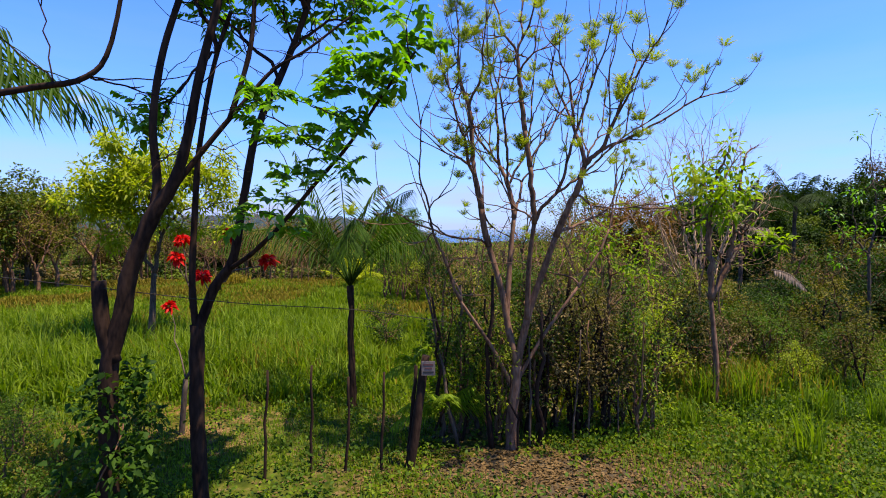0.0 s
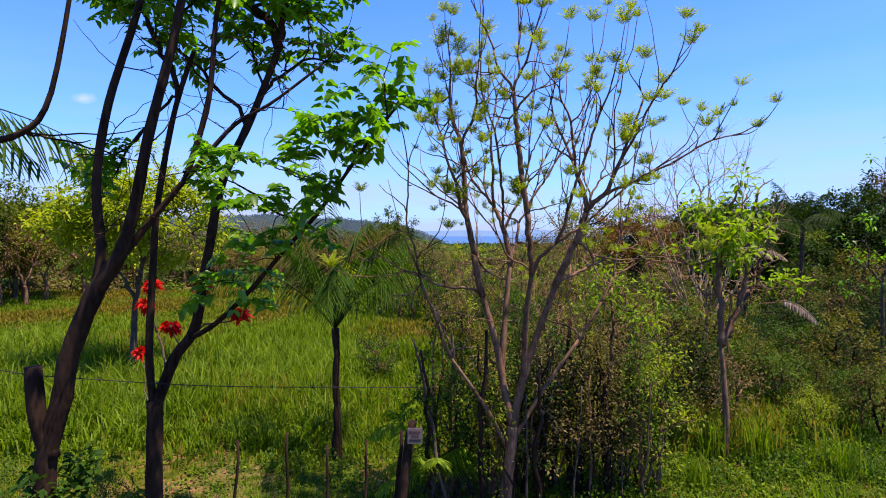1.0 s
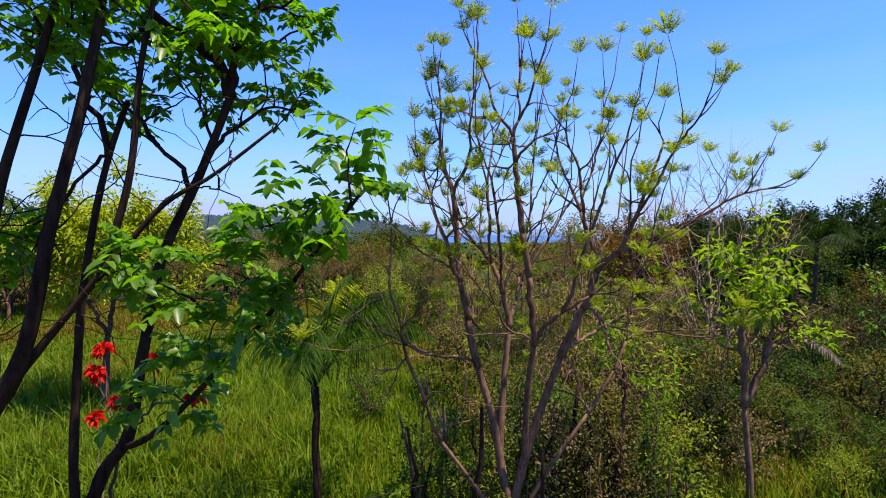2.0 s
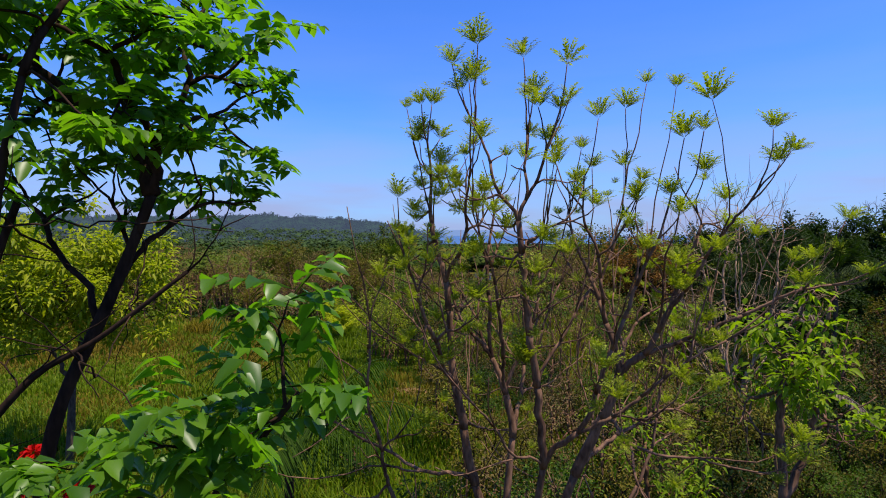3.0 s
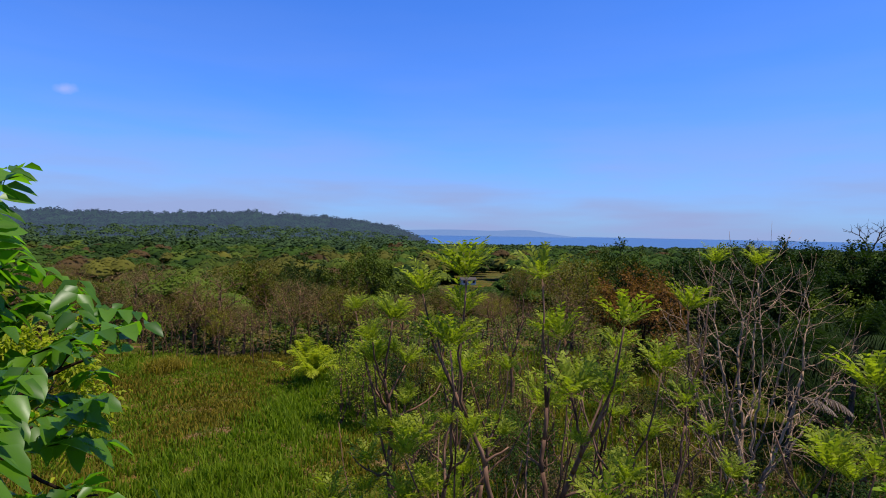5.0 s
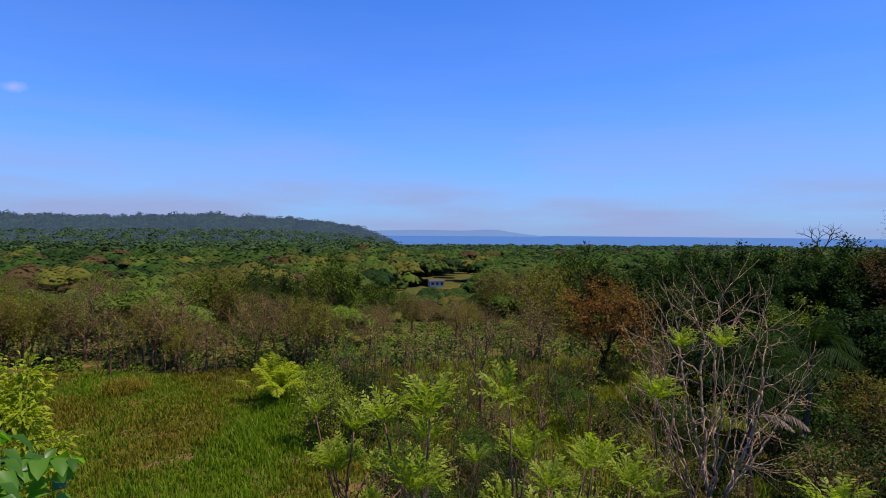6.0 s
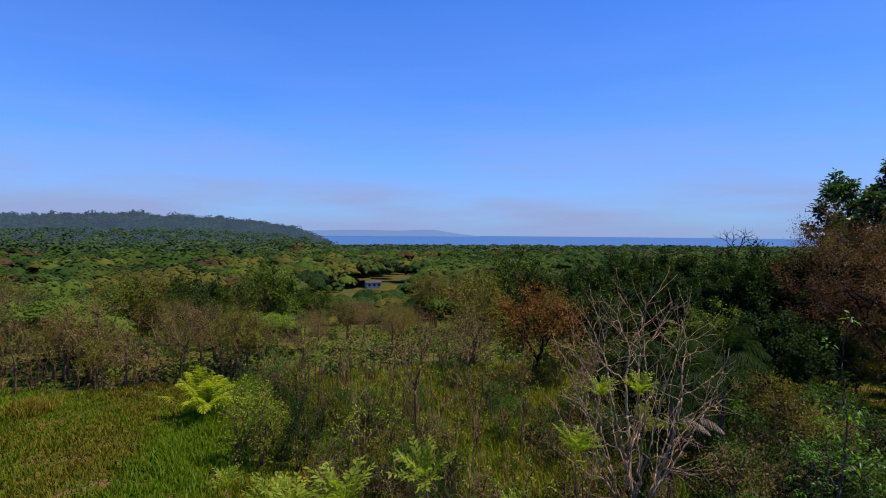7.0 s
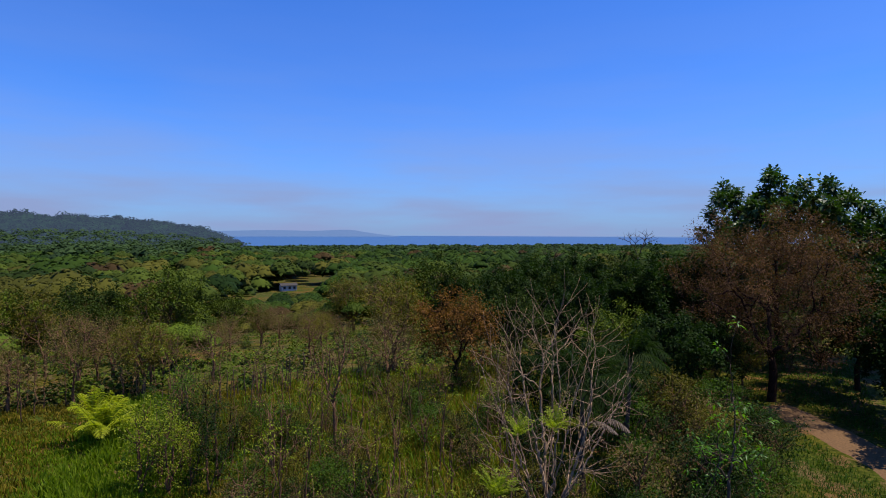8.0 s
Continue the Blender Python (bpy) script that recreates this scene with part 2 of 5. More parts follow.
GRASS = leaf_material("green_grass", (0.1, 0.29, 0.008), (0.33, 0.62, 0.03), 0.4, 0.6)
GRASS_DRY = leaf_material("drying_grass", (0.198, 0.234, 0.0153), (0.495, 0.504, 0.0585), 0.3, 0.8)
FROND_DRY = leaf_material("dead_frond", (0.22, 0.18, 0.12), (0.7, 0.74, 0.62), 0.1, 0.8)
BARK_DARK = bark_material("dark_brown_bark", (0.009, 0.005, 0.0035), (0.046, 0.025, 0.016))
BARK_GREY = bark_material("grey_bark", (0.03, 0.02, 0.014), (0.12, 0.085, 0.06))
BARK_TAN = bark_material("tan_twig_bark", (0.052, 0.025, 0.013), (0.24, 0.128, 0.07))
BARK_TUFT = bark_material("purple_brown_bark", (0.042, 0.021, 0.013), (0.23, 0.128, 0.08))
BARK_PALE = bark_material("bleached_dead_wood", (0.1, 0.058, 0.032), (0.46, 0.3, 0.175))
WIRE = plain_material("rusty_wire", (0.03, 0.024, 0.02), 0.8, 0.0)
BOARD = plain_material("faded_painted_board", (0.17, 0.13, 0.11), 0.7)
RED_INK = plain_material("faded_red_paint", (0.11, 0.05, 0.045), 0.8)
WHITEWASH = plain_material("whitewashed_wall", (0.5, 0.49, 0.47), 0.8)
ROOF = plain_material("corrugated_roof", (0.07, 0.06, 0.055), 0.7, 0.0)
DARKNESS = plain_material("unlit_opening", (0.03, 0.03, 0.03), 0.9)
DUST = plain_material("packed_dirt", (0.17, 0.095, 0.045), 0.95)
TURF = ground_material()
SEA = sea_material()
# haze is painted in: both give off bluish light, the headland's base is bluish too
HILL = distance_material("hill_woods_in_haze", (0.004, 0.012, 0.005), (0.012, 0.03, 0.009), (0.065, 0.085, 0.15), 0.5)
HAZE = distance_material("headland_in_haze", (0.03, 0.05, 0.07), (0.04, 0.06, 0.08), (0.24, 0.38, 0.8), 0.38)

# ---------------------------------------------------------------- mesh tools


def mesh(name, verts, faces, mats, index=None, smooth=False):
    me = bpy.data.meshes.new(name)
    me.from_pydata(verts, [], faces)
    for mt in mats if isinstance(mats, (list, tuple)) else [mats]:
        me.materials.append(mt)
    if index is not None:
        me.polygons.foreach_set("material_index", index)
    if smooth:
        me.polygons.foreach_set("use_smooth", [True] * len(me.polygons))
    me.update()
    return me


def part(name, me, parent, label=""):
    ob = new(name, me)
    ob.parent = parent
    return tagged(ob, label)


def thing(name, place, label, category, group="", kind=""):
    ob = new(name)
    ob.matrix_basis = place if isinstance(place, Matrix) else Matrix.Translation(place)
    return tagged(ob, label, category, group, kind)


def unit(a):
    return a / np.maximum(np.linalg.norm(a, axis=-1, keepdims=True), 1e-9)


class Tubes:
    """Gathers tapered tubes along courses of points into one mesh."""

    def __init__(self):
        self.v, self.f, self.n = [], [], 0

    def add(self, pts, radii, sides=5):
        pts = np.asarray(pts, float)
        d = unit(np.gradient(pts, axis=0))
        ref = np.where(np.abs(d[:, 2:3]) > 0.9, [[1.0, 0, 0]], [[0, 0, 1.0]])
        u = unit(np.cross(d, ref))
        for i in range(1, len(u)):          # no twist from ring to ring
            u[i] = u[i - 1] - d[i] * np.dot(u[i - 1], d[i])
            u[i] /= max(np.linalg.norm(u[i]), 1e-9)
        w = np.cross(d, u)
        ang = np.arange(sides) * 2 * np.pi / sides
        ring = np.cos(ang)[None, :, None] * u[:, None] + np.sin(ang)[None, :, None] * w[:, None]
        girth = np.asarray(radii, float)[:, None, None] * np.ones((1, sides, 1))
        if sides > 7:                       # knots and ribs on thick stems
            girth = girth * (1 + 0.07 * np.sin(np.arange(len(pts)) * 2.3 + self.n)[:, None, None] * np.cos(ang * 2 + self.n)[None, :, None] + 0.05 * np.cos(ang * 3 + np.arange(len(pts))[:, None] * 0.9)[:, :, None])
        v = pts[:, None] + ring * girth
        self.v.extend(v.reshape(-1, 3).tolist())
        base = self.n
        for i in range(len(pts) - 1):
            for j in range(sides):
                a, b = base + i * sides + j, base + i * sides + (j + 1) % sides
                self.f.append((a, b, b + sides, a + sides))
        self.f.append(tuple(range(base + sides - 1, base - 1, -1)))
        self.f.append(tuple(range(base + (len(pts) - 1) * sides, base + len(pts) * sides)))
        self.n += len(pts) * sides
        return self

    def mesh(self, name, mat):
        return mesh(name, self.v, self.f, mat, smooth=True)


def bend(rng, a, b, lift, sway, count):
    """A course from a to b that sags or rises by lift and wanders by sway."""
    a, b = np.asarray(a, float), np.asarray(b, float)
    s = np.linspace(0, 1, count)[:, None]
    p = a + (b - a) * s
    hump = (s * (1 - s)) * 4
    p[:, 2:3] += lift * hump
    wob = rng.normal(0, sway, (count, 3))
    wob[0] = wob[-1] = 0
    return p + wob


def spline(pts, count):
    """A smooth course through a few points."""
    pts = np.asarray(pts, float)
    k = np.linspace(0, len(pts) - 1, count)
    out = []
    for q in k:
        i = min(int(q), len(pts) - 2)
        f = q - i
        p0, p1, p2, p3 = pts[max(i - 1, 0)], pts[i], pts[i + 1], pts[min(i + 2, len(pts) - 1)]
        out.append(0.5 * (2 * p1 + (p2 - p0) * f + (2 * p0 - 5 * p1 + 4 * p2 - p3) * f * f + (3 * p1 - p0 - 3 * p2 + p3) * f ** 3))
    return np.array(out)


def limb_course(rng, a, b, way, k, sway, rise=0.0):
    """A limb from a to b that leaves along way and bends towards its end; also the direction at its end."""
    ch = b - a
    size = np.linalg.norm(ch)
    m0 = ch if way is None else (way * 0.75 + unit(ch) * 0.35) * size
    m1 = ch * 1.5 - m0 * 0.5 + np.array([0, 0, rise * size])
    s = np.linspace(0, 1, k)[:, None]
    p = (2 * s ** 3 - 3 * s ** 2 + 1) * a + (s ** 3 - 2 * s ** 2 + s) * m0 + (3 * s ** 2 - 2 * s ** 3) * b + (s ** 3 - s ** 2) * m1
    wob = rng.normal(0, sway * size, (k, 3))
    wob[0] = wob[-1] = 0
    return p + wob, unit(m1)


def branch_out(rng, tubes, node, tips, r_tip, reach=0.42, sides=5, lift=0.0, sway=0.03, power=0.45, depth=0, split=None, way=None):
    """Limbs from node to all the tips: the tips are parted in two or three bundles again and again, each with a limb of its own.
    With lift the limbs first reach out and then bend upwards."""
    node = np.asarray(node, float)
    if len(tips) == 1:
        k = 6
        p, _ = limb_course(rng, node, tips[0], way, k, sway * 0.6, 0.3 + 0.6 * lift)
        tubes.add(p, np.linspace(r_tip * 1.5, r_tip * 0.7, k), 4)
        return
    want = 3 if len(tips) > 12 and rng.random() < 0.35 else 2
    rel = unit(tips - node)
    centre = [rel[rng.integers(len(tips))]]
    while len(centre) < want:
        far = np.min([1 - rel @ c for c in centre], axis=0)
        centre.append(rel[int(np.argmax(far * rng.uniform(0.6, 1, len(far))))])
    centre = np.array(centre)
    for _ in range(3):
        which = np.argmax(rel @ centre.T, axis=1)
        for c in range(want):
            if np.any(which == c):
                centre[c] = unit(rel[which == c].mean(axis=0))
    for c in range(want):
        mine = tips[which == c]
        if not len(mine):
            continue
        mid = mine.mean(axis=0)
        if split is not None:
            tubes = Tubes()
            split.append(tubes)
        if len(mine) == 1:
            branch_out(rng, tubes, node, mine, r_tip, reach, sides, lift, sway, power, depth + 1, None, way)
            continue
        f = reach * rng.uniform(0.75, 1.25)
        nxt = node + (mid - node) * f
        nxt[2] -= lift * np.linalg.norm(mid - node) * 0.15
        length = np.linalg.norm(nxt - node)
        k = 4 if length < 0.3 else 7
        r0, r1 = r_tip * (len(mine) * 1.1) ** power * 1.25, r_tip * len(mine) ** power * 1.1
        p, onward = limb_course(rng, node, nxt, way, k, sway)
        tubes.add(p, np.linspace(r0, r1, k), sides if r0 > 0.012 else 4)
        branch_out(rng, tubes, nxt, mine, r_tip, reach, sides, lift, sway, power, depth + 1, None, onward)


def leaves(pos, along, face, length, width, fold=0.25, droop=0.2, rich=True):
    """Folded, pointed leaf blades: vertices and faces for many at once."""
    pos, along = np.asarray(pos, float), unit(np.asarray(along, float))
    n = len(pos)
    side = unit(np.cross(along, face) + 1e-6)
    nrm = np.cross(side, along)
    L, W = np.broadcast_to(length, n)[:, None], np.broadcast_to(width, n)[:, None]
    down = np.array([[0, 0, -1.0]])
    if rich:
        q = [pos, pos + along * L * 0.35 + side * W * 0.5 + nrm * W * fold, pos + along * L * 0.75 + side * W * 0.33 + nrm * W * fold * 0.6 + down * L * droop * 0.5,
             pos + along * L + down * L * droop, pos + along * L * 0.75 - side * W * 0.33 + nrm * W * fold * 0.6 + down * L * droop * 0.5,
             pos + along * L * 0.35 - side * W * 0.5 + nrm * W * fold, pos + along * L * 0.55 + down * L * droop * 0.25]
        v = np.stack(q, 1).reshape(-1, 3)
        t = np.array([(0, 6, 1, 1), (1, 6, 2, 2), (2, 6, 3, 3), (0, 5, 6, 6), (5, 4, 6, 6), (4, 3, 6, 6)])[:, :3]
        f = (np.arange(n) * 7)[:, None, None] + t[None]
        return v, f.reshape(-1, 3)
    q = [pos, pos + along * L * 0.45 + side * W * 0.5 + nrm * W * fold, pos + along * L + down * L * droop, pos + along * L * 0.45 - side * W * 0.5 + nrm * W * fold]
    v = np.stack(q, 1).reshape(-1, 3)
    f = (np.arange(n) * 4)[:, None] + np.array([[0, 1, 2, 3]])
    return v, f


def np_mesh(name, chunks, mat, smooth=False):
    """One mesh from (vertices, faces) chunks with faces of one size."""
    v = np.concatenate([c[0] for c in chunks]).astype(np.float32)
    f, at = [], 0
    for cv, cf in chunks:
        f.append(cf + at)
        at += len(cv)
    f = np.concatenate(f).astype(np.int32)
    me = bpy.data.meshes.new(name)
    me.vertices.add(len(v))
    me.vertices.foreach_set("co", v.ravel())
    me.loops.add(f.size)
    me.loops.foreach_set("vertex_index", f.ravel())
    me.polygons.add(len(f))
    me.polygons.foreach_set("loop_start", np.arange(len(f), dtype=np.int32) * f.shape[1])
    me.polygons.foreach_set("loop_total", np.full(len(f), f.shape[1], np.int32))
    me.materials.append(mat)
    if smooth:
        me.polygons.foreach_set("use_smooth", np.ones(len(f), bool))
    me.update(calc_edges=True)
    me.validate()
    return me


def sphere_dirs(rng, n):
    return unit(rng.normal(size=(n, 3)))


def clump(rng, centre, n, spread, size, slim=0.5, droop=0.25, rich=True, upward=0.2):
    """Leaves round a twig's end."""
    d = sphere_dirs(rng, n)
    d[:, 2] += upward
    p = np.asarray(centre) + d * np.abs(rng.normal(0.5, 0.3, (n, 1))) * spread
    face = sphere_dirs(rng, n) * (0.6 if rich else 0.3) + (np.array([[0, 0, 1.0]]) if rich else d * 0.5 + np.array([[0, 0, 0.8]]))
    ln = size * rng.uniform(0.7, 1.25, n)
    return leaves(p, d + rng.normal(0, 0.35, (n, 3)), face, ln, ln * slim, 0.2, droop, rich)


def pad(rng, centre, w, dome=0.5):
    """A closed shallow cap of foliage, under its leaves."""
    a = np.arange(9) * 2 * math.pi / 9
    rows = []
    for u in (0.04, 0.5, 0.8, 1.0, 0.6, 0.04):
        under = len(rows) > 3
        r = u * w * (1 + rng.normal(0, 0.07, 9))
        z = (-0.9 * dome if under else -dome * u * u) * w + rng.normal(0, 0.04 * w, 9)
        rows.append(np.stack([r * np.cos(a), r * np.sin(a), z], 1))
    v = np.concatenate(rows) + centre
    i, j = np.meshgrid(np.arange(5), np.arange(9), indexing="ij")
    k = (j + 1) % 9
    return v, np.stack([i * 9 + j, i * 9 + k, i * 9 + 9 + k, i * 9 + 9 + j], -1)[..., ::-1].reshape(-1, 4)


def blades(rng, pos, height, width, lean=0.35):
    """Grass: bent blades, three faces each as triangles."""
    n = len(pos)
    ang = rng.uniform(0, 2 * np.pi, n)
    out = np.stack([np.cos(ang), np.sin(ang), np.zeros(n)], 1)
    side = np.stack([-np.sin(ang), np.cos(ang), np.zeros(n)], 1) * np.broadcast_to(width, n)[:, None] * 0.5
    h = (np.broadcast_to(height, n) * rng.uniform(0.6, 1.2, n))[:, None]
    ln = np.abs(rng.normal(lean, lean * 0.5, n))[:, None]
    up = np.array([[0, 0, 1.0]])
    m = pos + up * h * 0.55 + out * h * ln * 0.3
    t = pos + up * h * (1 - 0.3 * ln) + out * h * ln
    v = np.stack([pos - side, pos + side, m - side * 0.8, m + side * 0.8, t], 1).reshape(-1, 3)
    f = (np.arange(n) * 5)[:, None, None] + np.array([[0, 1, 3], [0, 3, 2], [2, 3, 4]])[None]
    return v, f.reshape(-1, 3)

# ---------------------------------------------------------------- the lie of the land


def height(x, y):
    """Ground height: a level field, then a long fall to the bay and a wooded ridge beyond."""
    x, y = np.asarray(x, float), np.asarray(y, float)
    r = np.hypot(x, y)
    z = np.interp(y, [-60, 0, 30, 40, 60, 115, 180, 500, 1000, 1500, 1700, 5000], [0, 0, 0.1, 0, -2.2, -9.5, -13, -19, -24, -37, -44, -60])
    z = z + 0.12 * np.sin(x * 0.5 + 1) * np.sin(y * 0.43) * np.clip(r / 10, 0, 1)
    z = z + np.clip(r - 60, 0, 60) / 60 * 0.9 * np.sin(x * 0.045 + 2) * np.cos(y * 0.04)
    return z


def lift(x, y, up=0.0):
    return (float(x), float(y), float(height(x, y)) + up)


def noise_field(x, y):
    """Smooth patches between 0 and 1 over the plan."""
    return 0.5 + 0.25 * (np.sin(x * 0.61 + 1.3 * np.sin(y * 0.37)) + np.sin(y * 0.53 + 1.7 * np.sin(x * 0.29 + 2)))

# ---------------------------------------------------------------- ground, sea, far land


def make_ground():
    rings = np.concatenate([np.linspace(0, 50, 60), np.geomspace(51, 4950, 70)])
    turn = np.linspace(0, 2 * np.pi, 181)[:-1]
    rr, aa = np.meshgrid(rings[1:], turn, indexing="ij")
    x, y = rr * np.sin(aa), rr * np.cos(aa)
    v = np.stack([x, y, height(x, y)], -1).reshape(-1, 3)
    v = np.concatenate([v, [[0, 0, float(height(0, 0))]]])
    k, n = len(turn), len(rings) - 1
    f = [(i * k + j, (i + 1) * k + j, (i + 1) * k + (j + 1) % k, i * k + (j + 1) % k) for i in range(n - 1) for j in range(k)]
    f += [(n * k, j, (j + 1) % k) for j in range(k)]
    f = [tuple(reversed(q)) for q in f]
    ob = new("ground", mesh("ground", v.tolist(), f, TURF, smooth=True))
    tagged(ob, "uneven field of turf, litter and bare soil falling to a bay", "ground", kind="structure")


def make_sea():
    bm = bmesh.new()
    bmesh.ops.create_circle(bm, cap_ends=True, segments=96, radius=4940)
    me = bpy.data.meshes.new("sea")
    bm.to_mesh(me)
    bm.free()
    me.materials.append(SEA)
    ob = new("sea", me)
    ob.location = (0, 0, -40)
    tagged(ob, "calm blue sea in the bay out to the horizon", "sea", kind="structure")


RIDGE = ([-75, -38, -30.5, -25, -19, -17, -14, -11.3, -7, -4, -2, -0.5, 0.3], [38, 36, 38, 38, 42, 46, 40, 40, 31, 21, 9, -3, -18])


def make_hill():
    """The wooded ridge: two slopes with a canopy of rounded crowns, so that its skyline is rough."""
    rng = np.random.default_rng(5)
    chunks = []
    az = np.linspace(-75, 1.0, 700)
    back = np.interp(az, *RIDGE) - 2 + 1.8 * np.sin(az * 1.9 + 0.5) + 1.5 * np.sin(az * 4.7 + 1) + 1.2 * np.sin(az * 11.3)
    steps = np.linspace(0, 1, 26)
    rows = []
    for s in steps:
        r = 900 + 600 * s
        foot = -26
        z = foot + (back - foot) * s ** 1.5
        a = np.radians(az)
        rows.append(np.stack([r * np.sin(a), r * np.cos(a), z], 1))
    g = np.array(rows)
    n, k = g.shape[:2]
    idx = np.arange(n * k).reshape(n, k)
    f = np.stack([idx[:-1, :-1], idx[:-1, 1:], idx[1:, 1:], idx[1:, :-1]], -1).reshape(-1, 4)
    chunks.append((g.reshape(-1, 3), f))
    m = 9000
    i, j = (rng.random(m) ** 0.6 * (n - 1)).astype(int), rng.integers(0, k, m)
    i[:1200] = n - 1
    c = g[i, j] + rng.normal(0, 4, (m, 3)) * [1, 1, 0.3]
    q = 16
    d = sphere_dirs(rng, m * q).reshape(m, q, 3) * [1, 1, 0.7]
    size = rng.uniform(2.5, 6, m)[:, None, None] * np.where(rng.random(m) < 0.1, 1.8, 1)[:, None, None]
    p = (c[:, None] + d * size).reshape(-1, 3)
    s = np.repeat(size[:, 0, 0], q)
    face = d.reshape(-1, 3) + [0, 0, 0.8] + rng.normal(0, 0.2, (m * q, 3))
    chunks.append(leaves(p, np.cross(face, sphere_dirs(rng, m * q)), face, s * 0.7, s * 0.6, 0.1, 0.1, False))
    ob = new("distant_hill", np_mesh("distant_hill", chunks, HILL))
    tagged(ob, "long wooded ridge, blue-green from haze put into its glow", "hill", kind="structure")


def make_headland():
    az = np.radians(np.linspace(-4, 18, 120))
    deg = np.degrees(az)
    top = -44 + 42 * np.clip((17 - deg) / 5, 0, 1) + 10 * np.exp(-((deg - 4) / 4) ** 2) + 14 * np.exp(-((deg - 11) / 2.2) ** 2)
    v, f = [], []
    for a, t in zip(az, top):
        for r, z in ((4300, -41), (4600, t), (4900, -41)):
            v.append((r * math.sin(a), r * math.cos(a), max(z, -41)))
    for i in range(len(az) - 1):
        for s in (0, 1):
            f.append((i * 3 + s, i * 3 + 3 + s, i * 3 + 4 + s, i * 3 + 1 + s))
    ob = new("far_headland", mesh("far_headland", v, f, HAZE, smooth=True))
    tagged(ob, "low headland across the bay, pale in the haze", "headland", kind="structure")


def make_track():
    """A dirt track through the trees."""
    course = spline([(26.8, 25.2), (26.2, 23.5), (23.8, 17.8), (20.8, 11), (17, 3)], 30)
    d = unit(np.gradient(course, axis=0))
    side = np.stack([-d[:, 1], d[:, 0]], 1)
    v, f = [], []
    for i, (p, s) in enumerate(zip(course, side)):
        for k, w in enumerate((-1.3, -0.7, 0, 0.7, 1.3)):
            q = p + s * w * (1 + 0.12 * math.sin(i * 1.7 + k))
            up = (-0.05, 0.03, 0.06, 0.03, -0.05)[k]
            v.append(lift(q[0], q[1], up))
    for i in range(len(course) - 1):
        for k in range(4):
            f.append((i * 5 + k, i * 5 + k + 1, i * 5 + k + 6, i * 5 + k + 5))
    ob = new("road", mesh("road", v, f, DUST, smooth=True))
    tagged(ob, "rutted track of packed orange-brown dirt", "track", kind="structure")


def make_soil():
    """Trodden bare soil along the fence."""
    v, f = [lift(1.95, 7.3, 0.012)], []
    for i in range(48):
        a = i * 2 * math.pi / 48
        r = 1 + 0.16 * math.sin(a * 3 + 1) + 0.1 * math.sin(a * 7) + 0.06 * math.sin(a * 13 + 2)
        for s, up in ((0.55, 0.012), (1.0, 0.004)):
            x, y = 1.95 + 2.3 * r * s * math.cos(a), 7.3 + 0.8 * r * s * math.sin(a)
            v.append(lift(x, y, up))
    for i in range(48):
        j = (i + 1) % 48
        f.append((0, 1 + 2 * i, 1 + 2 * j))
        f.append((1 + 2 * i, 2 + 2 * i, 2 + 2 * j, 1 + 2 * j))
    tagged(new("soil", mesh("soil", v, f, SOIL, smooth=True)), "trodden bare brown soil along the fence", "soil", kind="structure")


make_ground()
make_soil()
make_sea()
make_hill()
make_headland()
make_track()

# ---------------------------------------------------------------- kinds of plant


def tip_dome(rng, n, centre, radii, shell=0.55, floor=-0.6):
    """Points in the outer part of a rounded crown."""
    out = []
    while len(out) < n:
        d = unit(rng.normal(size=3))
        if d[2] < floor:
            continue
        out.append(np.asarray(centre) + d * np.asarray(radii) * rng.uniform(shell, 1.0))
    return np.array(out)


def crown_mesh(rng, tips, per_tip, spread, size, mat, slim=0.5, rich=False, droop=0.2, name="crown"):
    return np_mesh(name, [clump(rng, t, per_tip, spread, size, slim, droop, rich) for t in tips], mat)


def tuft_mesh(rng, leaves_in, length):
    """A rosette of young feather leaves at a twig's end: they stand up, spread and nod at the tips."""
    pos, along, face, ln, wd = [], [], [], [], []
    for i in range(leaves_in):
        a = i * 2.4 + rng.uniform(-0.3, 0.3)
        rise = 1.5 - 0.78 * math.sqrt((i + 0.5) / leaves_in) + rng.normal(0, 0.07)
        out = np.array([math.cos(a), math.sin(a), 0.0])
        w = np.array([-math.sin(a), math.cos(a), 0.0])
        s = length * rng.uniform(0.75, 1.15) * (1 - 0.15 * i / leaves_in)
        k = 7
        for j in range(k + 1):
            q = 0.2 + 0.8 * (j + 0.5) / (k + 0.5)
            p = (out * math.cos(rise) + [0, 0, math.sin(rise)]) * s * q + out * 0.14 * s * q ** 3 - np.array([0, 0, 0.06 * s * q ** 4])
            d = unit(out * (math.cos(rise) + 0.4 * q ** 3) + [0, 0, math.sin(rise) - 0.5 * q ** 3])
            for sg in (-1, 1):
                pos.append(p)
                along.append(w * sg * 0.6 + d * 0.75 + rng.normal(0, 0.18, 3))
                face.append(np.cross(w, d) * -1 + rng.normal(0, 0.15, 3))
                ln.append(s * 0.2 * (1.15 - 0.7 * abs(q - 0.65)))
                wd.append(ln[-1] * 0.4)
        pos.append(np.zeros(3))
        along.append(out * math.cos(rise) + [0, 0, math.sin(rise)] + out * 0.2)
        face.append(w)
        ln.append(s)
        wd.append(length * 0.025)
    return leaves(pos, along, np.array(face), np.array(ln), np.array(wd), 0.12, 0.1, False)


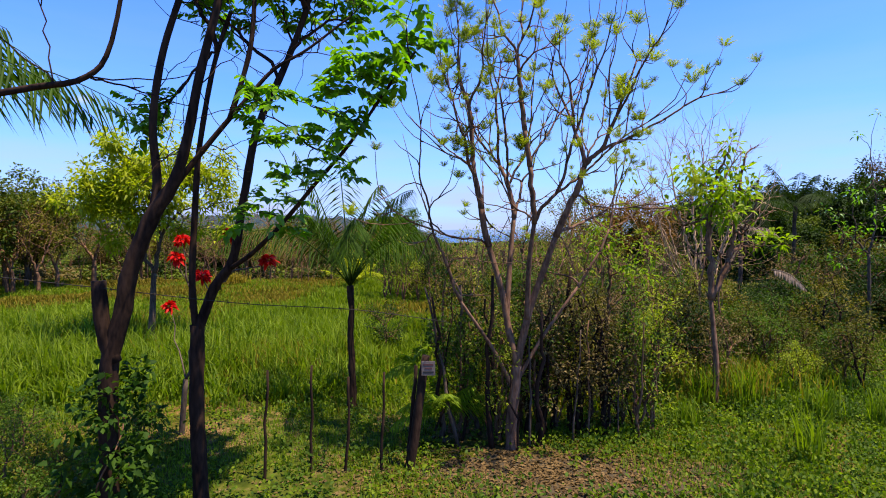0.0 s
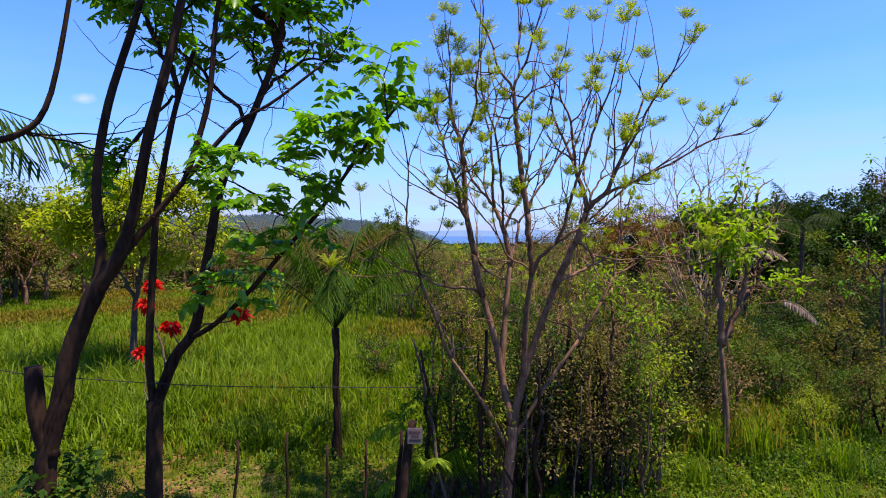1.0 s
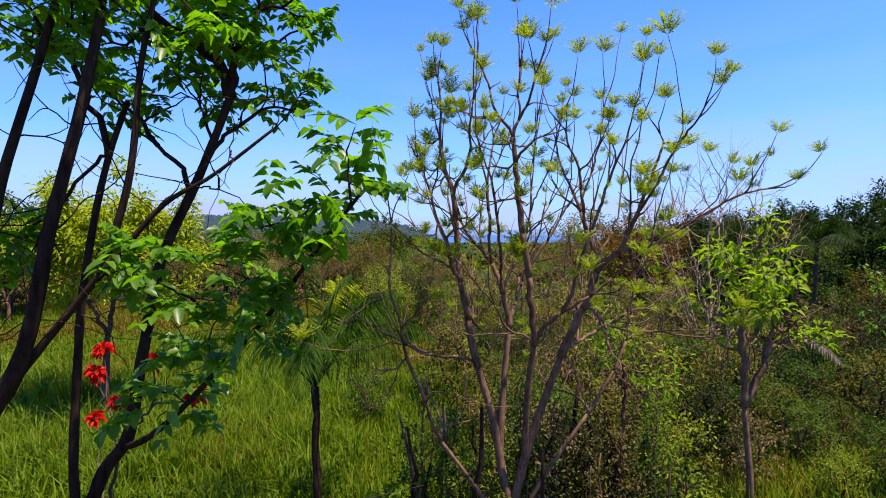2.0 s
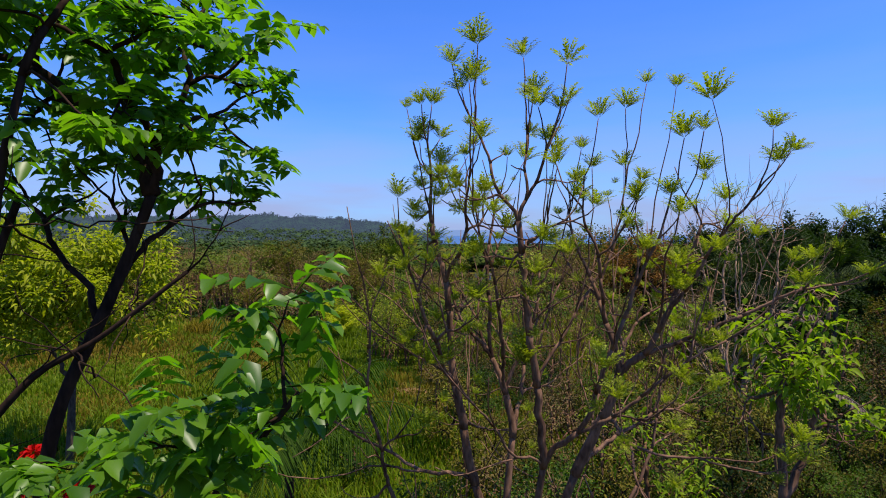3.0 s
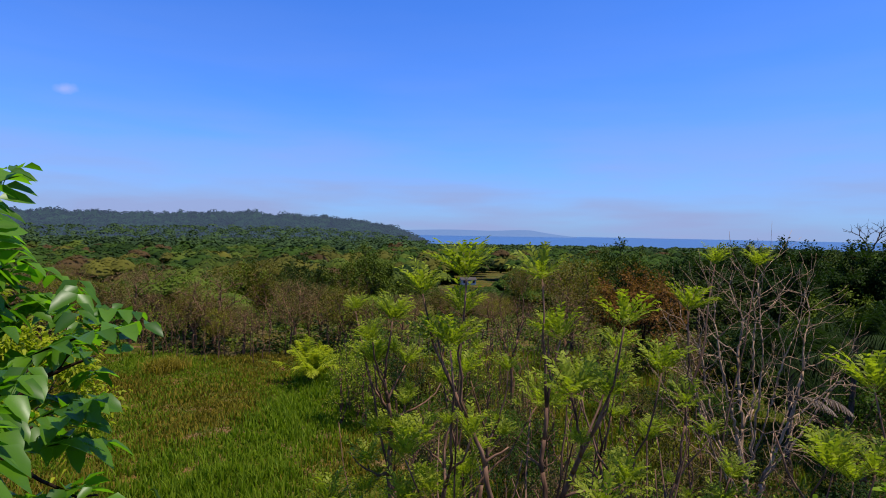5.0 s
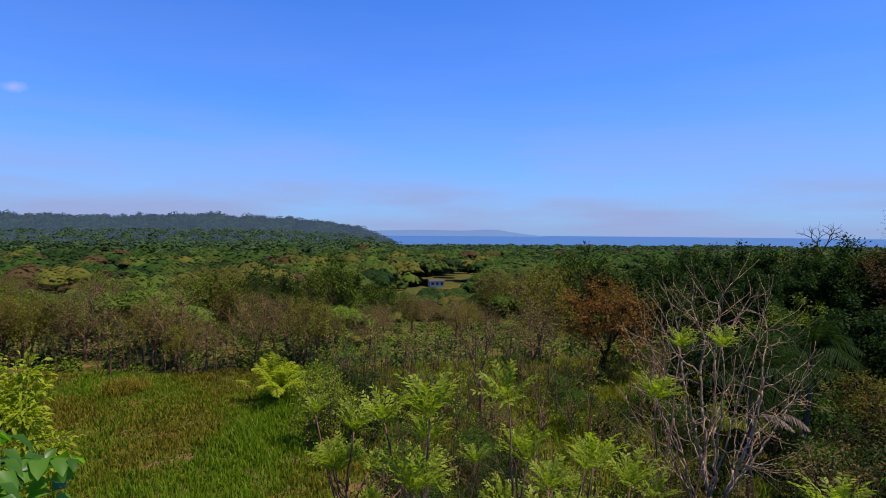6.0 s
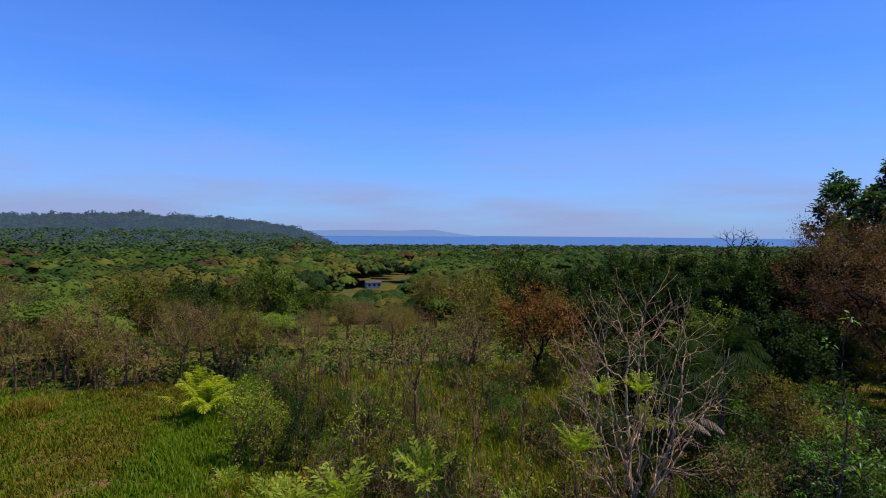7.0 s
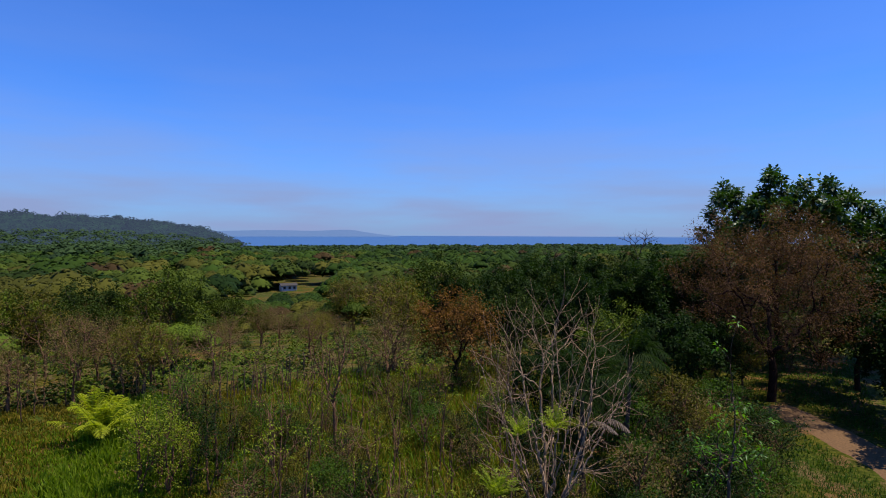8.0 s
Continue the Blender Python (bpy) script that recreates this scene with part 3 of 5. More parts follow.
def frond(rng, length, rise, droop, pairs=30, leaflet=0.4, width=0.026, hang=0.45, bare=0.1):
    """A feather palm leaf in the x-z plane from the origin: rib points and leaflet chunk."""
    s = np.linspace(0, 1, 12)
    rib = np.stack([length * s * math.cos(rise), 0 * s, length * s * math.sin(rise) - droop * length * s ** 2.2], 1)
    q = np.repeat(np.linspace(bare, 0.99, pairs), 2)
    sg = np.tile([-1, 1], pairs)
    p = np.stack([np.interp(q, s, rib[:, i]) for i in range(3)], 1)
    t = unit(np.stack([np.interp(q, s, np.gradient(rib[:, i])) for i in range(3)], 1))
    out = np.stack([np.zeros_like(q), sg, np.zeros_like(q)], 1)
    along = out * 0.75 + t * 0.6 + rng.normal(0, 0.1, p.shape) + [0, 0, -hang]
    ln = leaflet * np.sin(np.pi * np.clip(q * 0.86 + 0.12, 0, 1)) ** 0.7 * rng.uniform(0.85, 1.1, len(q))
    return rib, leaves(p, along, np.tile([[0, 0, 1.0]], (len(q), 1)), ln, width, 0.2, 0.28, True)


def palm(place, stem, fronds, length, seed, label, leaflet=0.45, group="", bark=BARK_GREY, leaf=LEAF_PALM, rise=(0.15, 1.3), droop=(0.25, 0.6), stem_r=0.09, hang=0.45, width=0.026, bare=0.1, pairs=30):
    rng = np.random.default_rng(seed)
    ob = thing("palm_tree", place, label, "palm", group)
    p = bend(rng, (0, 0, -0.15), (rng.normal(0, 0.05), rng.normal(0, 0.05), stem), 0, 0.015, 12)
    r = np.interp(np.linspace(0, 1, 12), [0, 0.08, 0.3, 0.9, 1], [1.9, 1.35, 0.9, 0.75, 1.0]) * stem_r * (1 + 0.06 * np.cos(np.arange(12) * math.pi))
    part("trunk", Tubes().add(p, r, 9).mesh("palm_trunk", bark), ob)
    for i in range(fronds):
        k = rng.uniform(*rise)
        rib, chunk = frond(rng, length * rng.uniform(0.8, 1.15), k, rng.uniform(*droop), leaflet=leaflet, hang=hang, width=width, bare=bare, pairs=pairs)
        f = part("frond", np_mesh("frond", [chunk], leaf), ob)
        f.matrix_basis = pose(*p[-1], 0, 0, i * 137.5 + rng.uniform(-15, 15))
        part("rib", Tubes().add(rib, np.linspace(0.018, 0.004, len(rib)), 4).mesh("rib", leaf), f)
    return ob


def broadleaf(name, rng, trunk, tips, per_tip, spread, size, leaf, bark, r_tip=0.006, slim=0.5, rich=False, reach=0.42, apart=False, droop=0.2, sides=6, sway=0.03, bare=None):
    """Meshes of one tree: trunk and limbs, and the crown."""
    t = Tubes()
    trunk = np.asarray(trunk, float)
    r0 = r_tip * (len(tips) * 1.1) ** 0.45 * 1.4
    c = spline(trunk, max(6, 3 * len(trunk)))
    t.add(c, np.linspace(r0 * 1.2, r0 * 0.76, len(c)), sides + 2)
    split = [] if apart else None
    branch_out(rng, t, trunk[-1], tips if bare is None else np.concatenate([tips, bare]), r_tip, reach, sides, sway=sway, split=split)
    limbs = t.mesh("trunk", bark)
    crown = crown_mesh(rng, tips, per_tip, spread, size, leaf, slim, rich, droop) if per_tip else None
    if apart:
        return limbs, crown, [s.mesh("limb", bark) for s in split if s.n]
    return limbs, crown


def plant(name, place, meshes, label, category, group="", scale=1.0, turn=0.0):
    ob = thing(name, Matrix.Translation(place) @ pose(0, 0, 0, 0, 0, turn) @ Matrix.Scale(scale, 4), label, category, group)
    part("trunk", meshes[0], ob)
    if meshes[1]:
        part("crown", meshes[1], ob)
    for limb in meshes[2] if len(meshes) > 2 else ():
        part("limb", limb, ob)
    return ob

# ---------------------------------------------------------------- trees at the fence


def make_tuft_tree():
    """The tall vase of thin grey-brown stems whose twigs end in tufts."""
    rng = np.random.default_rng(11)
    base = np.array((1.08, 8.4, 0.0))
    ob = thing("tuft_tree", tuple(base), "tall thin-stemmed tree, nearly bare, with yellow-green leaf tufts", "tree")
    known = np.array([(0.68, 7.55, 7.4), (0.47, 7.78, 7.3), (1.12, 7.83, 7.38), (1.41, 7.39, 7.2), (2.62, 7.36, 6.9), (2.64, 8.83, 7.42), (0.03, 8.6, 7.08), (0.29, 8.32, 7.06), (3.0, 8.9, 7.4), (3.19, 8.14, 6.1), (3.1, 7.3, 6.65)]) - base
    tips = [k for k in known]
    tips += [np.array(k) for k in ((3.3, -0.9, 5.7), (3.1, -0.8, 5.4), (2.8, -0.9, 5.9), (2.6, -0.8, 5.55), (-2.1, 0.2, 4.65), (-1.8, 0.0, 5.25), (-2.4, -0.5, 3.6), (0.45, -0.6, 7.0), (0.75, -0.5, 6.85), (1.25, 0.2, 7.1))]
    tips += [k + rng.normal(0, 0.15, 3) * [1, 1, 0.5] - [0, 0, 0.3] for k in known for _ in range(2) if k[1] < 0.3]
    while len(tips) < 200:
        a, w = rng.uniform(0, 2 * math.pi), rng.random() ** 0.55
        rad = w * (2.1 + 0.6 * math.cos(a))
        p = np.array((rad * math.cos(a) + 0.1, rad * math.sin(a) * 0.8, 0.0))
        p[2] = 7.15 - 0.33 * rad ** 1.5 - 0.3 * max(-p[0], 0) ** 1.5 - abs(rng.normal(0, 0.4)) - (1.9 * rng.random() if rng.random() < 0.3 else 0)
        p[2] -= max(p[1], 0) * 0.9
        if min(np.linalg.norm(p - q) for q in tips) > 0.36:
            tips.append(p)
            for _ in range(rng.integers(0, 4)):      # twigs that fork near their ends
                tips.append(p + rng.normal(0, 0.15, 3) * [1, 1, 0.5] - [0, 0, 0.22])
    tips = np.array(tips)
    leafed = len(tips)
    turn, out = rng.uniform(0, 2 * math.pi, 40), rng.uniform(1.0, 2.4, 40)
    low = np.stack([np.cos(turn) * out, np.sin(turn) * out * 0.7, 1.9 + 0.8 * out + rng.normal(0, 0.3, 40)], 1)
    tips = np.concatenate([tips, tip_dome(rng, 110, (0.1, 0, 5.2), (2.3, 1.5, 1.7), 0.3, -0.5), low])
    t = Tubes()
    fork = np.array((0.1, 0.0, 1.3))
    t.add(spline([(0.02, 0, -0.1), (0.02, 0.02, 0.5), (0.06, 0, 0.9), fork], 10), np.interp(np.linspace(0, 1, 10), [0, 0.1, 1], [0.125, 0.098, 0.08]), 9)
    stems = [[fork, (-0.02, 0.03, 1.8), (-0.12, 0.05, 2.4), (-0.33, 0.08, 3.15)], [fork, (0.2, 0, 1.8), (0.37, 0, 2.4), (0.68, -0.06, 3.3)], [(-0.06, 0.04, 2.0), (0.0, 0.15, 2.8), (0.08, 0.22, 3.6)],
             [(0.26, 0, 2.0), (0.24, -0.2, 2.8), (0.3, -0.32, 3.5)], [(0.06, 0, 0.9), (-0.3, -0.12, 1.6), (-0.8, -0.3, 2.35)], [(0.07, 0, 1.0), (0.5, 0.1, 1.7), (1.1, 0.2, 2.5)]]
    ends = np.array([c[-1] for c in stems])
    far = tips[:, None] - ends[None]
    cost = np.linalg.norm(far * [1, 1, 0.28], axis=2) + np.where(far[..., 2] < 0.1, 3, 0) + [0, 0, 0, 0, 0.45, 0.45] + rng.normal(0, 0.12, (len(tips), 6))
    which = np.argmin(cost, axis=1)
    for q, (c, thick) in enumerate(zip(stems, (0.062, 0.066, 0.05, 0.048, 0.034, 0.034))):
        k = 4 * len(c)
        t.add(spline(c, k), np.linspace(thick, thick * 0.66, k), 8)
        mine, limbs = tips[which == q], []
        if not len(mine):
            continue
        branch_out(rng, t, ends[q], mine, 0.0062, 0.33, 6, 0.5, 0.016, 0.45, split=limbs, way=unit(np.subtract(c[-1], c[-2])))
        for s in limbs:
            if s.n:
                part("limb", s.mesh("limb", BARK_TUFT), ob)
    part("trunk", t.mesh("tuft_tree_trunk", BARK_TUFT), ob)
    kinds = [np_mesh("tuft", [tuft_mesh(rng, 15 + 2 * i, 0.2)], LEAF_TUFT) for i in range(4)]
    for p in tips[:leafed]:
        f = part("leaf_tuft", kinds[rng.integers(4)], ob)
        f.matrix_basis = pose(*p, rng.normal(0, 12), rng.normal(0, 12), rng.uniform(0, 360)) @ Matrix.Scale(rng.uniform(0.65, 1.15) * (0.66 if p[1] > 0.3 and p[2] < 6.8 else 1.0), 4)
        if rng.random() < 0.45:          # small leaves lower on the same twig
            q = p + (rng.normal(0, 0.06), rng.normal(0, 0.06), -rng.uniform(0.15, 0.45))
            g = part("leaf_tuft", kinds[rng.integers(4)], ob)
            g.matrix_basis = pose(*q, rng.normal(0, 30), rng.normal(0, 30), rng.uniform(0, 360)) @ Matrix.Scale(rng.uniform(0.3, 0.55), 4)


def make_leafy_tree():
    """The forked tree with big fresh leaves; its low limb reaches towards the palm."""
    rng = np.random.default_rng(23)
    base = np.array((-2.92, 6.45, 0.0))
    ob = thing("leafy_tree", tuple(base), "forked brown-barked tree with large fresh green leaves", "tree")
    right = [(0.0, 0, 2.2), (0.2, 0, 2.73), (0.43, 0, 3.08), (0.57, 0, 3.81), (0.74, 0.02, 4.63), (1.05, 0.08, 5.35), (1.3, 0.15, 6.05)]
    left = [(0.0, 0, 2.2), (-0.05, 0, 2.74), (0.0, 0.02, 3.8), (0.06, 0.05, 4.5), (0.22, 0.1, 5.4), (0.4, 0.15, 6.0)]
    low = [(0.42, -0.02, 2.98), (0.72, -0.26, 3.14), (1.1, -0.46, 3.45), (1.55, -0.7, 3.9), (1.95, -0.9, 4.3), (2.32, -1.2, 4.73), (2.62, -1.25, 5.1)]
    t = Tubes()
    t.add(spline([(0.02, 0, -0.1), (-0.02, 0, 1.2), (0.0, 0, 2.3)], 14), np.interp(np.linspace(0, 1, 14), [0, 0.1, 1], [0.115, 0.09, 0.08]), 10)
    courses = [spline(c, 5 * len(c)) for c in (right, left, low)]
    for c, r in zip(courses, ((0.062, 0.034), (0.044, 0.024), (0.03, 0.012))):
        t.add(c, np.linspace(*r, len(c)), 9)
    box = rng.uniform(-1, 1, (900, 3))
    box = box[(np.sum(np.abs(box) ** 3.5, axis=1) < 1) & (np.sum(box ** 2, axis=1) > 0.12)][:100]
    high = np.array((0.82, 0.35, 6.86)) + box * (1.3, 0.95, 0.9)
    hang = np.array([(1.9, 0.6, 6.05), (1.75, 0.5, 6.0)])
    side = np.concatenate([tip_dome(rng, 14, (-0.3, 0.4, 6.7), (0.8, 0.7, 0.8), 0.4, -0.6), [(-0.65, 0.1, 4.8), (-0.5, 0.2, 4.65), (-0.8, 0.1, 4.9), (-0.4, 0.1, 4.9), (-0.6, 0.2, 4.55)]])
    spray = [courses[2][i] + rng.normal(0, 0.2, 3) * [1, 0.8, 0.9] + [-0.12, 0, 0.12] for i in (14, 16, 18, 20, 21, 22, 23, 24, 25, 26, 27, 28, 29, 30, 31, 32, 33, 34, 34, 34) for _ in range(1)]
    spray = np.array(spray + [(1.24, -1.14, 4.6), (1.1, -1.0, 4.45), (1.35, -1.1, 4.75), (1.0, -1.05, 4.7), (1.2, -0.9, 4.3), (1.5, -1.2, 4.4), (2.05, -1.45, 5.0), (1.85, -1.3, 4.5), (1.3, -0.6, 3.5), (1.05, -0.55, 3.75), (0.8, -0.5, 3.6)])
    for node, mine, onward in ((courses[0][-1], high[high[:, 2] > 6.35], (0.3, 0.1, 1)), (courses[0][-8], np.concatenate([high[high[:, 2] <= 6.35], hang]), (0.3, 0.2, 1)), (courses[1][-6], side, (0, 0.1, 1))):
        limbs = []
        branch_out(rng, t, node, mine, 0.0072, 0.4, 6, split=limbs, way=unit(np.array(onward, float)))
        for s in limbs:
            if s.n:
                part("limb", s.mesh("limb", BARK_DARK), ob)
    near = np.argmin(np.linalg.norm(spray[:, None] - courses[2][None, 12::4], axis=2), axis=1)
    for i, node in enumerate(courses[2][12::4]):
        if np.any(near == i):
            branch_out(rng, t, node, spray[near == i], 0.004, 0.45, 5, way=unit(np.array((0.6, -0.3, 0.7))))
    part("trunk", t.mesh("leafy_tree_trunk", BARK_DARK), ob)
    foliage(rng, ob, np.concatenate([high, hang, side, spray]), 4, 0.34, 0.12, LEAF_FRESH, lambda p: (p[:, 0] > 1.1) & (p[:, 1] < 0.2) & (p[:, 2] > 4.6))


def foliage(rng, ob, twigs, per_twig, spread, size, mat, near):
    """Leaves on all twig ends: up to 300 in the stretch that near() picks are leaves of their own, the others one sheet of foliage."""
    n = len(twigs) * per_twig
    out = unit(sphere_dirs(rng, n) * [1, 1, 0.75] + [0, 0, 0.42])
    start = np.repeat(twigs, per_twig, 0) - out * 0.04 + rng.normal(0, 0.07, (n, 3))
    reach = spread * rng.uniform(0.6, 1.2, n)
    flat = unit(np.cross(out, [0, 0, 1.0]) + 1e-4)
    p, way, face, ln = [], [], [], []
    pairs = 5
    for k in range(pairs):                # leaflets in pairs along each leaf stalk, which sags
        q = 0.25 + 0.75 * k / (pairs - 1)
        at = start + out * (reach * q)[:, None] + [0, 0, -1.0] * (0.22 * reach * q * q)[:, None]
        for sg in (-1, 1):
            p.append(at)
            way.append(flat * sg + out * 0.55 + rng.normal(0, 0.2, (n, 3)) + [0, 0, -0.38])
            face.append(np.cross(flat, out) * [0.5, 0.5, 1] + [0.15, 0, 0.5] + rng.normal(0, 0.28, (n, 3)))
            ln.append(size * rng.uniform(0.7, 1.15, n) * (1.1 - 0.5 * abs(q - 0.6)))
    p, way, face, ln = np.concatenate(p), unit(np.concatenate(way)), np.concatenate(face), np.concatenate(ln)
    n = len(p)
    own = np.flatnonzero(near(p))[:300]
    rest = np.setdiff1d(np.arange(n), own)
    sheet = part("foliage", np_mesh("foliage", [leaves(p[rest], way[rest], face[rest], ln[rest], ln[rest] * 0.62, 0.2, 0.25, True), leaves(start, out, flat, reach, 0.007, 0.1, 0.3, True)], mat), ob)
    tagged(sheet, kind="stuff")
    if not len(own):
        return
    one = np_mesh("leaf", [leaves([[0, 0, 0]], [[1, 0, 0]], np.array([[0, 0, 1.0]]), 1.0, 0.62, 0.2, 0.25, True)], mat)
    for i in own:
        x = Vector(way[i])
        y = Vector(face[i]).cross(x).normalized()
        z = x.cross(y)
        f = part("leaf", one, ob)
        m = Matrix((x, y, z)).transposed().to_4x4()
        f.matrix_basis = Matrix.Translation(p[i]) @ m @ Matrix.Scale(ln[i], 4)


def make_bare_trunk():
    """The leaning dark tree with a sawn stub and thin upper stems, nearly bare."""
    rng = np.random.default_rng(31)
    base = np.array((-3.42, 5.45, 0.0))
    ob = thing("leaning_tree", tuple(base), "leaning dark-barked tree, sparse in leaf, with a sawn stub", "tree")
    t = Tubes()
    stem = spline([(0, 0, -0.1), (0.02, 0, 1.2), (0.05, 0, 2.1), (0.2, 0, 2.65), (0.28, 0, 3.05), (0.5, 0, 3.55), (0.72, 0, 3.9), (0.84, 0, 4.25), (0.98, 0, 4.9), (1.17, 0.05, 5.7), (1.3, 0.1, 6.4)], 44)
    t.add(stem, np.interp(np.linspace(0, 1, 44), [0, 0.05, 0.5, 0.64, 1], [0.13, 0.094, 0.076, 0.053, 0.032]), 10)
    second = spline([(0.46, 0, 3.45), (0.53, 0.05, 3.9), (0.5, 0.05, 4.5), (0.62, 0.05, 5.2), (0.87, 0.05, 5.95), (1.0, 0.1, 6.5)], 26)
    t.add(second, np.linspace(0.047, 0.025, 26), 9)
    arm = spline([(0.62, 0.02, 3.75), (0.75, 0.1, 3.95), (1.0, 0.15, 4.29), (1.34, 0.15, 4.68), (1.65, 0.2, 5.05), (2.0, 0.2, 5.26), (2.45, 0.2, 5.6)], 28)
    t.add(arm, np.linspace(0.036, 0.01, 28), 8)
    third = spline([arm[12], (1.44, 0.15, 5.25), (1.5, 0.2, 6.0), (1.6, 0.25, 6.6)], 18)
    t.add(third, np.linspace(0.03, 0.018, 18), 8)
    tops = []
    for c, n in ((stem, 9), (second, 7), (third, 7), (arm, 4)):
        slim = c is arm
        tips = c[-1] + rng.normal(0, 0.14 if slim else 0.4, (n, 3)) + [0.15, 0, 0.18 if slim else 0.6]
        branch_out(rng, t, c[-1], tips, 0.003 if slim else 0.0075, 0.45, 6, sway=0.015, way=unit(c[-1] - c[-3]))
        tops.append(tips)
    for c, picks in ((arm, (9, 13, 17, 21, 24)), (second, (7, 12, 17, 21)), (stem, (30, 34, 38)), (third, (5, 10))):        # fine bare twigs
        for s in picks:
            branch_out(rng, t, c[s], c[s] + rng.normal(0, 0.38, (4, 3)) + [0.08, 0, 0.18], 0.003, 0.5, 4)
    part("trunk", t.mesh("leaning_trunk", BARK_DARK), ob)
    part("stub", Tubes().add(spline([(0.09, 0, 2.1), (0.0, -0.03, 2.5), (-0.02, -0.03, 2.92)], 8), np.linspace(0.08, 0.068, 8), 10).mesh("stub", BARK_DARK), ob, "sawn-off stub")
    foliage(rng, ob, np.concatenate(tops[:3] + [tops[0] - [0.5, -0.3, 0.1], tops[1] - [0.6, -0.4, 0.0]]), 4, 0.34, 0.12, LEAF_FRESH, lambda p: p[:, 0] < -50)


def make_side_limb():
    """A bare tree beside the leaning one: a thick limb arches in and up."""
    rng = np.random.default_rng(37)
    base = np.array((-6.6, 5.6, 0.0))
    ob = thing("arching_tree", tuple(base), "bare dark tree with one limb arching out and up", "tree")
    t = Tubes()
    t.add(spline([(0, 0, -0.1), (0.1, 0, 2.2), (0.2, 0, 4.2)], 10), np.linspace(0.12, 0.08, 10), 8)
    limb = spline([(0.2, 0, 4.2), (1.4, 0, 4.65), (2.4, 0, 4.85), (2.95, 0, 4.95), (3.2, 0.05, 5.3), (3.4, 0.1, 6.4)], 22)
    part("trunk", t.mesh("arching_trunk", BARK_DARK), ob)
    t = Tubes().add(limb, np.linspace(0.045, 0.018, 22), 7)
    branch_out(rng, t, limb[13], np.array([(3.4, 0.3, 4.95), (4.0, 0.3, 5.1), (3.9, 0.4, 4.75)]), 0.006, 0.5)
    branch_out(rng, t, limb[10], np.array([(2.0, 0.2, 6.3), (1.6, 0.3, 6.0), (2.5, 0.4, 6.6), (1.3, 0.2, 5.8)]), 0.005, 0.5)
    part("limb", t.mesh("arching_limb", BARK_DARK), ob)


def make_flower_shrub():
    """Bare stems that end in red flower heads."""
    rng = np.random.default_rng(41)
    base = np.array((-4.25, 8.9, 0.0))
    ob = thing("flowering_shrub", tuple(base), "thin bare shrub with large bright red flower heads", "shrub")
    heads = np.array([(0.0, 0.2, 3.25), (-0.05, 0.1, 2.97), (1.2, -0.9, 3.35), (0.55, -0.4, 2.72), (1.75, -1.0, 2.97), (-0.6, 1.0, 2.05)])
    t = Tubes()
    t.add(spline([(0, 0, -0.1), (0.05, 0, 0.5), (0.1, 0, 1.0)], 6), np.linspace(0.05, 0.04, 6), 7)
    branch_out(rng, t, np.array((0.1, 0, 1.0)), heads, 0.01, 0.45)
    part("stem", t.mesh("shrub_stems", BARK_GREY), ob)
    for h in heads:
        d = sphere_dirs(rng, 70) * [1, 1, 0.7] + [0, 0, 0.3]
        ch = leaves(np.tile([[0, 0, 0.0]], (70, 1)) + d * 0.04, d, sphere_dirs(rng, 70) + [0, 0, 1], rng.uniform(0.07, 0.15, 70), 0.06, 0.2, 0.4, True)
        f = part("flower_head", np_mesh("flower_head", [ch], PETAL), ob, "bright red petals")
        f.location = h


def make_young_tree(place, label, trunk, tips, leaf, bark, seed, per_tip=24, spread=0.22, size=0.13, name="young_tree", r_tip=0.007, slim=0.42, droop=0.35, reach=0.45, bare=None):
    rng = np.random.default_rng(seed)
    meshes = broadleaf(name, rng, trunk, np.asarray(tips), per_tip, spread, size, leaf, bark, r_tip, slim, True, reach, True, droop, bare=bare)
    return plant(name, place, meshes, label, "tree")


make_tuft_tree()
make_leafy_tree()
make_bare_trunk()
make_side_limb()
make_flower_shrub()
palm(lift(-1.66, 10.4), 2.35, 17, 3.5, 51, "slender young palm with arching dark green fronds", 0.55, stem_r=0.075, rise=(0.9, 1.45), droop=(0.2, 0.8), hang=1.0, width=0.022, bare=0.25, pairs=32, bark=BARK_DARK)
palm(lift(-4.55, 31.8), 0.35, 24, 2.7, 52, "small yellow-green palm at the edge of the field", 0.45, leaf=LEAF_YELLOW, stem_r=0.16, rise=(0.55, 1.5), droop=(0.15, 0.5), hang=0.15, width=0.05)
palm(lift(-7.5, 7.2), 5.5, 19, 3.1, 53, "tall palm with hanging grey-green fronds", 0.95, droop=(0.4, 0.9), width=0.034, hang=0.8)
palm(lift(11.6, 20.5), 3.9, 18, 2.4, 54, "dark palm crowded by trees", 0.6, leaf=LEAF_DARK)
palm(lift(14.2, 21.5), 4.3, 18, 2.3, 55, "dark palm crowded by trees", 0.6, leaf=LEAF_DARK)
palm(lift(0.05, 8.75), 0.5, 9, 1.1, 56, "little feathery palm among the fence stems", 0.3, leaf=LEAF_LIME, stem_r=0.05)
palm(lift(-0.45, 8.55), 1.3, 6, 0.6, 57, "little palm with yellowing fronds", 0.22, leaf=LEAF_LIME, stem_r=0.03)

